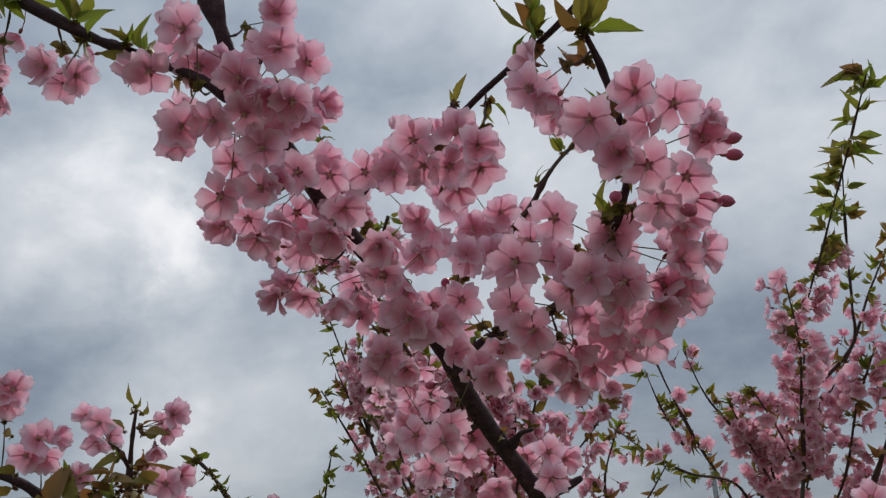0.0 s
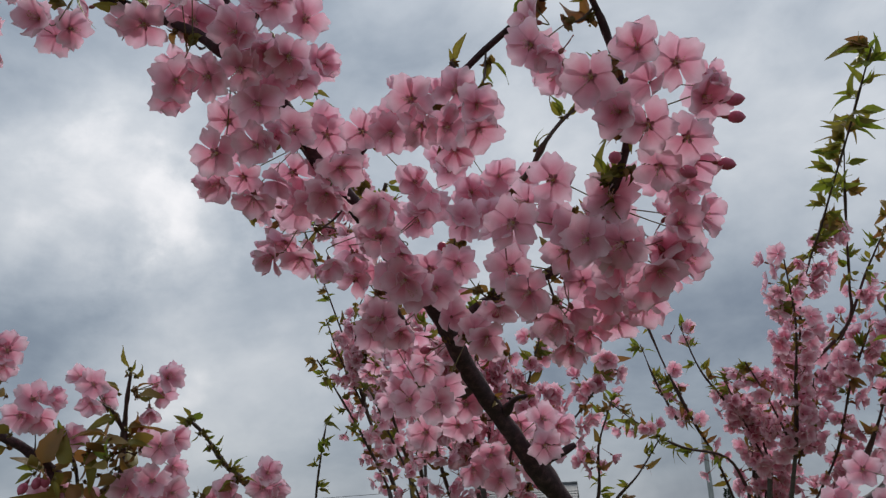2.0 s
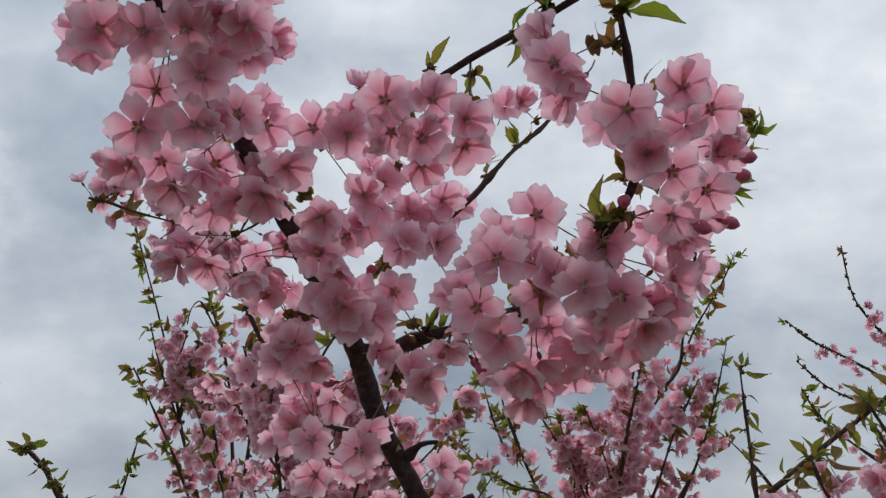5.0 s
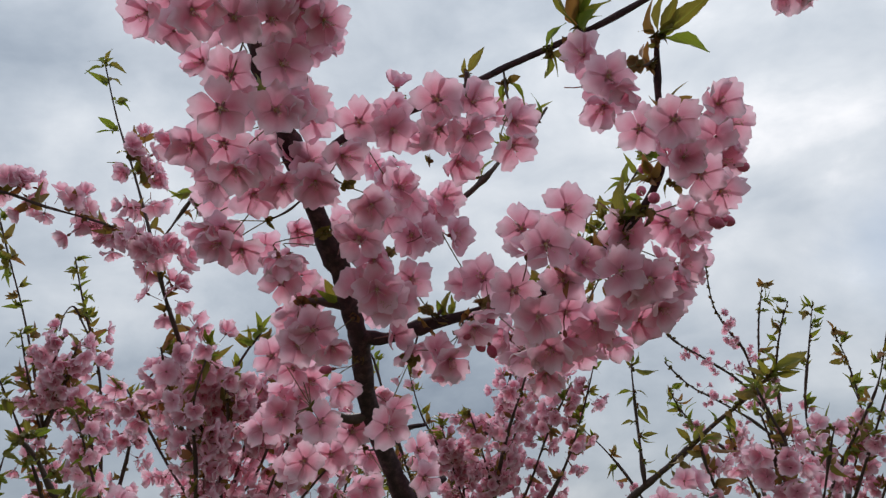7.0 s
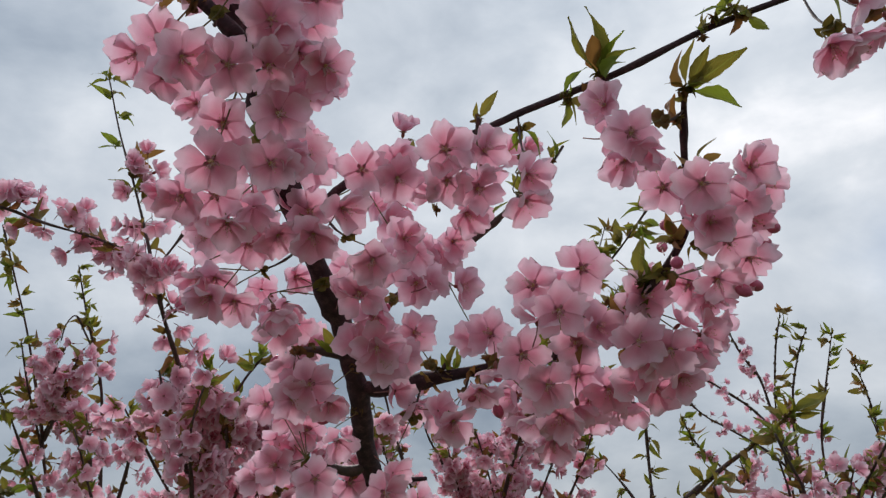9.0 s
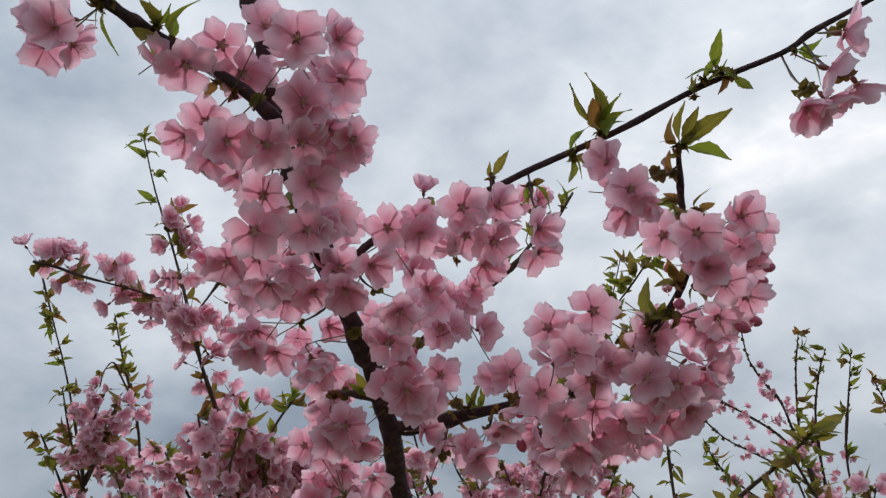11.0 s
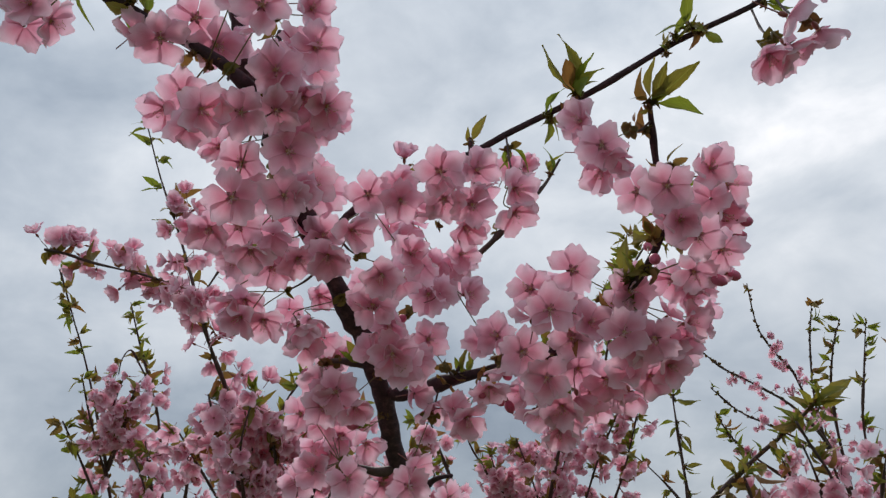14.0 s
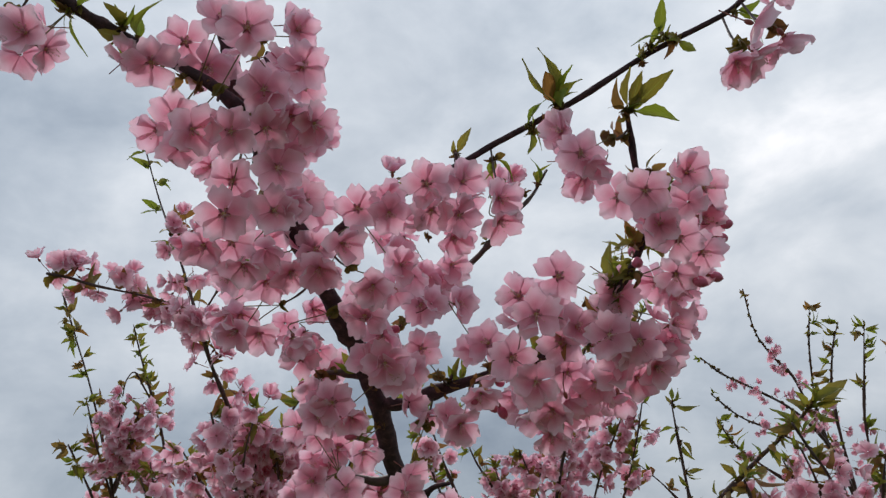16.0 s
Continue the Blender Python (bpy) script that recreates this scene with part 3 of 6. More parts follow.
# ---- the flowering tree in front ----
MAIN = [(0.420, 1.620, 0.000), (0.400, 1.580, 0.450), (0.330, 1.500, 0.950), (0.220, 1.360, 1.380), (0.128, 1.220, 1.620), (0.080, 1.147, 1.725), (0.049, 1.094, 1.771), (0.016, 1.051, 1.823), (-0.009, 1.010, 1.867), (-0.019, 0.979, 1.893), (-0.029, 0.951, 1.917), (-0.044, 0.925, 1.944), (-0.056, 0.898, 1.966), (-0.073, 0.868, 1.985), (-0.091, 0.842, 2.009), (-0.110, 0.814, 2.036), (-0.125, 0.790, 2.060), (-0.139, 0.770, 2.085), (-0.150, 0.750, 2.108), (-0.163, 0.725, 2.130), (-0.171, 0.703, 2.157), (-0.177, 0.690, 2.186), (-0.200, 0.666, 2.278)]
UPPER = [(-0.100, 0.828, 2.022), (-0.083, 0.816, 2.041), (-0.070, 0.804, 2.051), (-0.045, 0.795, 2.064), (-0.008, 0.786, 2.078), (0.028, 0.760, 2.087), (0.063, 0.734, 2.099), (0.097, 0.709, 2.108), (0.129, 0.684, 2.117), (0.177, 0.639, 2.133), (0.222, 0.594, 2.139), (0.240, 0.573, 2.148), (0.270, 0.542, 2.158), (0.300, 0.511, 2.172)]
SIDE = [(-0.029, 0.951, 1.917), (-0.003, 0.940, 1.911), (0.023, 0.911, 1.915), (0.075, 0.848, 1.917), (0.111, 0.801, 1.919), (0.140, 0.754, 1.941), (0.158, 0.717, 1.963), (0.166, 0.690, 1.994), (0.157, 0.667, 2.044), (0.144, 0.640, 2.073)]
LEFT = [(-0.161, 0.696, 2.100), (-0.186, 0.687, 2.118), (-0.211, 0.685, 2.133), (-0.236, 0.681, 2.145), (-0.260, 0.673, 2.156), (-0.283, 0.661, 2.164), (-0.364, 0.615, 2.207), (-0.385, 0.596, 2.220)]
BACK = [(-0.050, 0.912, 1.955), (0.009, 0.947, 2.006), (0.074, 0.914, 2.052), (0.095, 0.881, 2.068), (0.116, 0.878, 2.092), (0.148, 0.881, 2.122), (0.169, 0.875, 2.153)]
STUBR = [(0.022, 1.051, 1.823), (0.037, 1.027, 1.836), (0.052, 1.008, 1.837)]
LOWLEFT = [(-0.625, 1.318, 1.658), (-0.644, 1.259, 1.744), (-0.661, 1.229, 1.793), (-0.666, 1.208, 1.809), (-0.685, 1.175, 1.834), (-0.711, 1.150, 1.852), (-0.739, 1.123, 1.874)]
LOWSHOOT = [(-0.644, 1.259, 1.744), (-0.596, 1.259, 1.777), (-0.575, 1.255, 1.797), (-0.572, 1.250, 1.855), (-0.562, 1.234, 1.902), (-0.550, 1.219, 1.941)]
LOWSIDE = [(-0.572, 1.250, 1.855), (-0.574, 1.231, 1.874), (-0.574, 1.214, 1.884), (-0.577, 1.196, 1.889)]
LOWSPRIG = [(-0.644, 1.259, 1.744), (-0.623, 1.224, 1.787), (-0.623, 1.207, 1.816), (-0.625, 1.188, 1.828)]
LOWTWIG = [(-0.236, 1.083, 1.701), (-0.274, 1.035, 1.757), (-0.295, 1.012, 1.783), (-0.309, 0.991, 1.812), (-0.324, 0.981, 1.829)]
RIGHT = [(0.550, 1.586, 1.723), (0.597, 1.541, 1.776), (0.616, 1.495, 1.802), (0.649, 1.436, 1.840), (0.679, 1.375, 1.881), (0.708, 1.311, 1.916), (0.731, 1.266, 1.948)]
RTWIG = [(0.608, 1.501, 1.796), (0.603, 1.491, 1.849), (0.596, 1.475, 1.929), (0.584, 1.449, 2.006)]
RLOW = [(0.341, 1.381, 1.614), (0.397, 1.288, 1.664), (0.423, 1.222, 1.708), (0.461, 1.175, 1.737), (0.492, 1.140, 1.757)]

tree = thing("cherry_tree", MAIN[0], "young cherry tree in full pink bloom, dark purple-brown boughs", "tree")


def bough(tree, name, points, r0, r1, material, seed, knots=5, sides=9, rough=0.07, n=5, taper=1.0, label=""):
    v, f = tube(points, r0, r1, sides, n, rough, seed, taper, knots)
    return part(name, mesh_of(name, v, f, material), tree, None, label)


def settle(tree):
    """Parts were laid out in the world: take the thing's own place off them."""
    back = Matrix.Translation(-tree.location)
    for ob in tree.children:
        ob.matrix_basis = back @ ob.matrix_basis


bough(tree, "trunk", MAIN[:6], 0.038, 0.0110, bark_mat, 1, 8, 14, 0.12, taper=0.15)
bough(tree, "bough", MAIN[5:], 0.0110, 0.0062, bark_mat, 2, 12, 12, 0.10)
bough(tree, "bough", UPPER, 0.0041, 0.0018, bark_mat, 3, 7, 8)
bough(tree, "bough", SIDE, 0.0058, 0.0021, bark_mat, 4, 8, 8)
bough(tree, "bough", LEFT, 0.0050, 0.0036, bark_mat, 5, 6, 8)
bough(tree, "twig", BACK, 0.0030, 0.0016, twig_mat, 6, 6, 7)
bough(tree, "twig", [(-0.040, 0.932, 1.938), (-0.064, 0.938, 1.946), (-0.090, 0.936, 1.946)], 0.0034, 0.0022, twig_mat, 18, 4, 7)
bough(tree, "twig", [(0.000, 1.022, 1.852), (-0.025, 1.020, 1.846), (-0.060, 1.000, 1.854)], 0.0040, 0.0024, twig_mat, 19, 4, 7)
bough(tree, "stub", [(0.050, 1.096, 1.768), (0.072, 1.093, 1.776), (0.098, 1.090, 1.790)], 0.0042, 0.0026, bark_mat, 20, 2, 7)
bough(tree, "stub", STUBR, 0.0042, 0.0020, bark_mat, 8, 2, 7)
bough(tree, "bough", [(0.33, 1.50, 0.95), (0.08, 1.32, 1.25), (-0.16, 1.12, 1.48)] + LOWLEFT, 0.016, 0.0055, bark_mat, 9, 7, taper=0.6)
bough(tree, "twig", LOWSIDE, 0.0030, 0.0016, twig_mat, 16, 4, 7)
bough(tree, "twig", LOWSPRIG, 0.0028, 0.0016, twig_mat, 17, 4, 7)
bough(tree, "twig", LOWSHOOT, 0.0044, 0.0024, twig_mat, 10, 5, 7)
bough(tree, "twig", [(-0.16, 1.12, 1.48)] + LOWTWIG, 0.0036, 0.0016, twig_mat, 11, 6, 6)
bough(tree, "bough", [(0.33, 1.50, 0.95), (0.25, 1.46, 1.35), (0.30, 1.35, 1.63)] + RIGHT, 0.0110, 0.0026, twig_mat, 12, 7, taper=0.6)
bough(tree, "twig", RTWIG, 0.0034, 0.0013, twig_mat, 13, 6, 6)
bough(tree, "bough", [(0.47, 1.62, 1.35)] + RLOW, 0.0065, 0.0026, old_bark_mat, 14, 6)
bough(tree, "stub", [MAIN[-4], Vector(MAIN[-4]) + Vector((0.018, -0.008, 0.022)), Vector(MAIN[-4]) + Vector((0.024, -0.010, 0.042))], 0.0034, 0.0026, bark_mat, 15, 1, 7)

spur(tree, (-0.046, 0.914, 1.959), [(-0.026, 0.892, 1.951, 0.21, -0.76, -0.61, 0, 1.00)])
spur(tree, (-0.012, 0.934, 1.988), [(0.011, 0.881, 1.996, -0.06, -0.87, -0.50, 0, 1.00)])
spur(tree, (0.042, 0.930, 2.029), [(0.019, 0.891, 2.031, 0.10, -0.97, -0.20, 1, 1.00), (0.012, 0.913, 2.032, -0.30, -0.85, -0.43, 1, 1.00), (-0.004, 0.906, 2.065, 0.22, -0.87, -0.45, 1, 1.00)])
spur(tree, (0.046, 0.928, 2.032), [(0.006, 0.916, 2.084, -0.03, -0.23, -0.97, 1, 0.90), (0.053, 0.952, 2.039, 0.08, -0.94, -0.33, 0, 1.00)])
spur(tree, (0.065, 0.919, 2.045), [(0.050, 0.881, 2.042, 0.13, -0.96, -0.25, 1, 1.00), (0.071, 0.947, 2.062, 0.33, -0.84, -0.43, 1, 1.00)])
spur(tree, (0.143, 0.881, 2.118), [(0.124, 0.862, 2.136, 0.09, -0.96, -0.26, 1, 0.85)])
spur(tree, (-0.161, 0.697, 2.097), [(-0.144, 0.670, 2.103, 0.05, -0.86, -0.51, 0, 1.00), (-0.112, 0.678, 2.133, 0.32, -0.84, -0.45, 0, 1.00), (-0.122, 0.689, 2.090, 0.27, -0.59, -0.76, 1, 1.00), (-0.102, 0.690, 2.084, 0.44, -0.66, -0.61, 0, 1.00), (-0.169, 0.677, 2.067, 0.01, -0.81, -0.59, 0, 1.00), (-0.143, 0.682, 2.073, 0.10, -0.61, -0.78, 0, 1.00), (-0.133, 0.699, 2.049, 0.24, -0.88, -0.42, 0, 1.00), (-0.170, 0.718, 2.047, -0.16, -0.77, -0.62, 0, 1.00), (-0.175, 0.709, 2.013, -0.05, -0.86, -0.51, 0, 1.00), (-0.137, 0.707, 2.015, 0.09, -0.85, -0.52, 0, 1.00)])
spur(tree, (-0.180, 0.692, 2.107), [(-0.195, 0.676, 2.067, 0.41, -0.72, -0.55, 1, 1.00), (-0.156, 0.595, 2.102, -0.16, -0.91, -0.38, 0, 1.00)])
spur(tree, (-0.192, 0.690, 2.114), [(-0.187, 0.682, 2.128, 0.30, -0.62, -0.72, 0, 1.00), (-0.214, 0.707, 2.100, -0.02, -0.83, -0.55, 0, 1.00), (-0.232, 0.730, 2.098, -0.58, -0.36, -0.73, 1, 1.00), (-0.174, 0.621, 2.131, 0.28, -0.95, -0.12, 1, 0.90)])
spur(tree, (-0.223, 0.683, 2.139), [(-0.227, 0.670, 2.122, 0.37, -0.63, -0.68, 0, 1.00), (-0.203, 0.673, 2.147, 0.13, -0.86, -0.50, 0, 1.00)])
spur(tree, (0.052, 1.098, 1.767), [(0.082, 1.120, 1.815, 0.38, -0.90, -0.23, 1, 1.00)], 1.0, (0, 1, 1))
spur(tree, (0.046, 1.090, 1.775), [(0.028, 1.157, 1.823, 0.03, -0.92, -0.40, 0, 1.00), (0.010, 1.088, 1.754, 0.07, -0.92, -0.38, 0, 1.00)], 1.0, (0, 1, 1))
spur(tree, (0.030, 1.069, 1.801), [(0.002, 1.067, 1.779, -0.04, -0.87, -0.49, 0, 1.00), (-0.019, 1.072, 1.765, 0.06, -0.73, -0.68, 1, 1.00), (0.066, 1.072, 1.819, 0.44, -0.89, -0.08, 0, 1.00), (0.066, 1.058, 1.786, 0.32, -0.89, -0.34, 0, 1.00)], 1.0, (0, 1, 1))
spur(tree, (0.016, 1.051, 1.823), [(-0.035, 1.070, 1.816, -0.06, -0.95, -0.30, 0, 1.00)], 1.0, (0, 1, 1))
spur(tree, (-0.022, 0.970, 1.901), [(-0.046, 0.950, 1.863, 0.21, -0.67, -0.71, 1, 1.00)], 1.0, (0, 1, 1))
spur(tree, (-0.039, 0.934, 1.935), [(-0.061, 0.906, 1.891, 0.14, -0.82, -0.55, 1, 1.00), (-0.013, 0.939, 1.940, -0.33, -0.66, -0.68, 0, 1.00)], 1.0, (0, 1, 1))
spur(tree, (-0.070, 0.873, 1.982), [(-0.104, 0.883, 1.968, 0.14, -0.27, -0.95, 1, 1.00), (-0.094, 0.896, 2.000, 0.14, -0.80, -0.58, 1, 0.85), (-0.039, 0.824, 1.921, -0.13, -0.87, -0.48, 0, 1.00), (-0.031, 0.832, 1.913, -0.08, -0.74, -0.67, 0, 1.00), (-0.019, 0.858, 2.006, 0.15, -0.90, -0.41, 0, 1.00), (-0.038, 0.883, 2.001, -0.07, -0.77, -0.64, 0, 1.00)], 1.0, (0, 1, 1))
spur(tree, (-0.082, 0.855, 1.997), [(-0.058, 0.804, 1.960, -0.11, -0.93, -0.35, 0, 1.00), (-0.040, 0.825, 1.946, -0.00, -0.61, -0.79, 1, 1.00), (-0.117, 0.845, 1.950, 0.18, -0.24, -0.96, 1, 1.00)], 1.0, (0, 1, 1))
spur(tree, (-0.094, 0.838, 2.013), [(-0.165, 0.848, 1.977, -0.06, -0.55, -0.83, 1, 1.00), (-0.149, 0.850, 1.958, 0.03, -0.30, -0.95, 1, 1.00)], 1.0, (0, 1, 1))
spur(tree, (-0.105, 0.822, 2.028), [(-0.120, 0.801, 1.999, 0.22, -0.63, -0.74, 0, 1.00), (-0.142, 0.820, 1.998, 0.10, -0.58, -0.81, 1, 1.00), (-0.179, 0.856, 1.981, -0.31, -0.37, -0.88, 1, 1.00), (-0.175, 0.872, 2.019, -0.45, -0.66, -0.60, 0, 1.00), (-0.171, 0.825, 1.955, -0.53, -0.52, -0.67, 1, 1.00)], 1.0, (0, 1, 1))
spur(tree, (-0.110, 0.814, 2.036), [(-0.098, 0.798, 2.024, 0.25, -0.89, -0.39, 0, 1.00), (-0.176, 0.810, 2.002, -0.53, -0.43, -0.73, 0, 1.00), (-0.098, 0.776, 1.992, 0.06, -0.53, -0.85, 1, 1.00)], 1.0, (0, 1, 1))
spur(tree, (-0.125, 0.790, 2.060), [(-0.171, 0.756, 2.009, 0.01, -0.75, -0.66, 0, 1.00), (-0.161, 0.759, 1.989, -0.04, -0.58, -0.81, 1, 1.00), (-0.141, 0.802, 2.031, 0.15, -0.81, -0.57, 0, 1.00), (-0.182, 0.813, 2.026, -0.74, -0.55, -0.38, 1, 1.00), (-0.099, 0.779, 2.055, 0.26, -0.83, -0.49, 0, 1.00)])
spur(tree, (-0.131, 0.782, 2.070), [(-0.111, 0.726, 2.036, 0.26, -0.89, -0.37, 0, 1.00), (-0.193, 0.756, 2.006, -0.22, -0.66, -0.72, 1, 1.00)])
spur(tree, (-0.143, 0.762, 2.094), [(-0.112, 0.737, 2.090, 0.42, -0.18, -0.89, 1, 1.00), (-0.192, 0.769, 2.089, -0.53, -0.59, -0.60, 1, 0.85), (-0.093, 0.745, 2.112, 0.77, -0.45, -0.45, 1, 1.00)])
spur(tree, (-0.158, 0.735, 2.121), [(-0.107, 0.737, 2.156, 0.36, -0.80, -0.48, 0, 1.00)])
spur(tree, (-0.173, 0.698, 2.169), [(-0.115, 0.679, 2.171, 0.21, -0.92, -0.33, 1, 0.95)])
spur(tree, (0.023, 0.911, 1.915), [(0.009, 0.895, 1.886, 0.07, -0.52, -0.85, 1, 1.00), (-0.021, 0.872, 1.814, 0.14, -0.91, -0.38, 0, 1.00)], 1.0, (0, 1, 1))
spur(tree, (0.039, 0.892, 1.916), [(0.006, 0.867, 1.947, 0.11, -0.89, -0.45, 0, 1.00), (-0.014, 0.852, 1.920, 0.07, -0.83, -0.55, 0, 1.00)], 1.0, (0, 1, 1))
spur(tree, (0.055, 0.872, 1.916), [(0.032, 0.851, 1.866, -0.00, -0.60, -0.80, 1, 1.00), (0.033, 0.875, 1.863, -0.50, -0.24, -0.83, 1, 0.80)], 1.0, (0, 1, 1))
spur(tree, (0.067, 0.858, 1.917), [(0.043, 0.843, 1.984, 0.45, -0.83, -0.33, 1, 1.00), (0.090, 0.865, 1.893, -0.92, -0.23, -0.32, 2, 1.00)], 1.0, (0, 1, 1))
spur(tree, (0.075, 0.848, 1.917), [(0.046, 0.826, 1.887, -0.16, -0.45, -0.88, 1, 1.00), (0.061, 0.839, 1.943, -0.57, -0.81, -0.13, 0, 1.00)], 1.0, (0, 1, 1))
spur(tree, (0.091, 0.827, 1.918), [(0.089, 0.827, 1.866, -0.39, -0.42, -0.82, 1, 1.00), (0.106, 0.821, 1.846, -0.17, -0.41, -0.90, 1, 1.00), (0.123, 0.843, 1.862, -0.09, -0.62, -0.78, 1, 1.00)])
spur(tree, (0.107, 0.806, 1.919), [(0.062, 0.772, 1.907, -0.21, -0.89, -0.41, 0, 1.00), (0.121, 0.797, 1.897, -0.32, -0.84, -0.45, 0, 1.00), (0.137, 0.812, 1.879, -0.22, -0.68, -0.70, 1, 1.00), (0.077, 0.762, 1.883, -0.22, -0.89, -0.41, 0, 1.00), (0.171, 0.807, 1.874, -0.16, -0.40, -0.90, 1, 1.00), (0.139, 0.785, 1.883, -0.49, -0.67, -0.55, 0, 1.00), (0.098, 0.792, 1.862, -0.41, -0.57, -0.71, 1, 1.00), (0.147, 0.834, 1.869, 0.08, -0.47, -0.88, 1, 1.00)])
spur(tree, (0.121, 0.785, 1.926), [(0.077, 0.781, 1.969, -0.67, -0.74, 0.05, 0, 1.00), (0.108, 0.773, 1.919, -0.39, -0.81, -0.44, 0, 1.00)])
spur(tree, (0.134, 0.764, 1.936), [(0.071, 0.721, 1.928, -0.29, -0.85, -0.45, 0, 1.00), (0.116, 0.746, 1.925, -0.02, -0.90, -0.43, 1, 1.00), (0.148, 0.739, 1.896, -0.23, -0.93, -0.29, 0, 1.00), (0.173, 0.764, 1.881, -0.03, -0.79, -0.61, 1, 1.00), (0.186, 0.756, 1.905, 0.00, -0.93, -0.37, 1, 1.00), (0.181, 0.742, 1.885, 0.15, -0.88, -0.46, 1, 1.00), (0.206, 0.766, 1.902, 0.57, -0.64, -0.52, 1, 1.00)])
spur(tree, (0.145, 0.743, 1.947), [(0.104, 0.740, 1.970, -0.25, -0.89, -0.39, 0, 1.00), (0.144, 0.735, 1.937, -0.04, -0.98, -0.21, 1, 1.00), (0.199, 0.728, 1.919, 0.23, -0.94, -0.26, 1, 1.00), (0.125, 0.709, 1.906, -0.56, -0.75, -0.35, 0, 1.00), (0.150, 0.709, 1.899, -0.48, -0.70, -0.52, 0, 1.00), (0.149, 0.728, 1.947, 0.05, -0.97, -0.24, 0, 1.00), (0.219, 0.741, 1.928, 0.59, -0.79, -0.19, 1, 1.00)])
spur(tree, (0.158, 0.717, 1.963), [(0.203, 0.725, 1.944, -0.08, -0.31, -0.95, 1, 1.00), (0.183, 0.686, 1.945, -0.28, -0.54, -0.79, 0, 1.00), (0.186, 0.731, 1.957, -0.75, -0.36, -0.56, 0, 1.00), (0.211, 0.709, 1.956, 0.22, -0.59, -0.77, 1, 1.00)])
spur(tree, (0.166, 0.690, 1.994), [(0.222, 0.683, 1.997, 0.11, -0.83, -0.55, 1, 1.00), (0.155, 0.648, 1.976, -0.45, -0.85, -0.26, 1, 1.00), (0.175, 0.657, 1.966, -0.33, -0.79, -0.51, 0, 1.00), (0.203, 0.669, 1.959, 0.00, -0.80, -0.60, 0, 1.00)])
spur(tree, (0.162, 0.680, 2.016), [(0.198, 0.637, 2.002, -0.05, -0.93, -0.35, 0, 1.00), (0.137, 0.673, 2.011, -0.63, -0.63, -0.45, 0, 1.00), (0.228, 0.675, 2.011, 0.48, -0.87, -0.11, 1, 0.70)])
spur(tree, (0.161, 0.677, 2.022), [(0.137, 0.627, 1.992, -0.29, -0.83, -0.48, 0, 1.00), (0.169, 0.615, 2.005, -0.24, -0.97, -0.05, 1, 1.00), (0.115, 0.685, 2.033, -0.47, -0.34, -0.82, 1, 1.00)])
spur(tree, (0.148, 0.649, 2.063), [(0.098, 0.642, 2.034, -0.36, -0.81, -0.46, 0, 1.00)])
spur(tree, (-0.071, 0.933, 1.946), [(-0.076, 0.951, 1.953, -0.19, -0.98, -0.05, 1, 1.00)], 1.0, (0, 1, 1))
spur(tree, (-0.085, 0.930, 1.945), [(-0.093, 0.910, 1.895, -0.07, -0.91, -0.42, 0, 1.00), (-0.110, 0.901, 1.952, -0.25, -0.86, -0.45, 0, 1.00), (-0.095, 0.930, 1.922, -0.26, -0.88, -0.40, 0, 1.00), (-0.081, 0.900, 1.906, -0.19, -0.90, -0.39, 0, 1.00), (-0.113, 0.922, 1.981, -0.04, -0.24, -0.97, 1, 1.00)], 1.0, (0, 1, 1))
spur(tree, (-0.019, 1.020, 1.849), [(-0.018, 1.034, 1.835, 0.14, -0.97, -0.19, 0, 1.00)], 1.0, (0, 1, 1))
spur(tree, (-0.046, 1.008, 1.850), [(-0.069, 1.044, 1.807, -0.21, -0.93, -0.29, 0, 1.00)], 1.0, (0, 1, 1))
spur(tree, (-0.060, 1.000, 1.852), [(-0.064, 1.022, 1.884, -0.02, -0.94, -0.34, 0, 1.00), (-0.111, 0.992, 1.905, -0.52, -0.81, -0.26, 0, 1.00), (-0.091, 1.049, 1.876, -0.31, -0.64, -0.70, 1, 1.00), (-0.066, 0.954, 1.833, -0.11, -0.98, -0.14, 0, 1.00), (-0.086, 1.011, 1.897, -0.36, -0.86, -0.35, 0, 1.00), (-0.076, 1.041, 1.869, -0.37, -0.90, -0.21, 1, 1.00), (-0.095, 1.035, 1.854, -0.36, -0.91, -0.20, 0, 1.00), (-0.110, 1.058, 1.844, -0.43, -0.88, -0.18, 0, 1.00)], 1.0, (0, 1, 1))
spur(tree, (-0.087, 0.819, 2.036), [(-0.054, 0.777, 1.976, -0.21, -0.71, -0.68, 1, 1.00)])
spur(tree, (-0.058, 0.800, 2.058), [(-0.063, 0.767, 2.048, -0.16, -0.89, -0.43, 0, 1.00), (-0.021, 0.798, 2.008, 0.10, -0.99, -0.06, 1, 1.00), (-0.077, 0.757, 2.009, 0.41, -0.75, -0.52, 1, 1.00)])
spur(tree, (-0.039, 0.794, 2.066), [(-0.035, 0.764, 2.041, 0.10, -0.76, -0.64, 0, 1.00)])
spur(tree, (0.007, 0.775, 2.082), [(0.023, 0.769, 2.018, 0.02, -0.59, -0.81, 1, 1.00), (-0.008, 0.726, 2.052, -0.10, -0.86, -0.51, 0, 1.00), (-0.003, 0.741, 2.031, -0.14, -0.69, -0.71, 0, 1.00)])
spur(tree, (0.033, 0.756, 2.088), [(0.030, 0.739, 2.063, 0.13, -0.97, -0.21, 1, 1.00), (0.021, 0.737, 2.026, 0.01, -0.81, -0.59, 0, 1.00)])
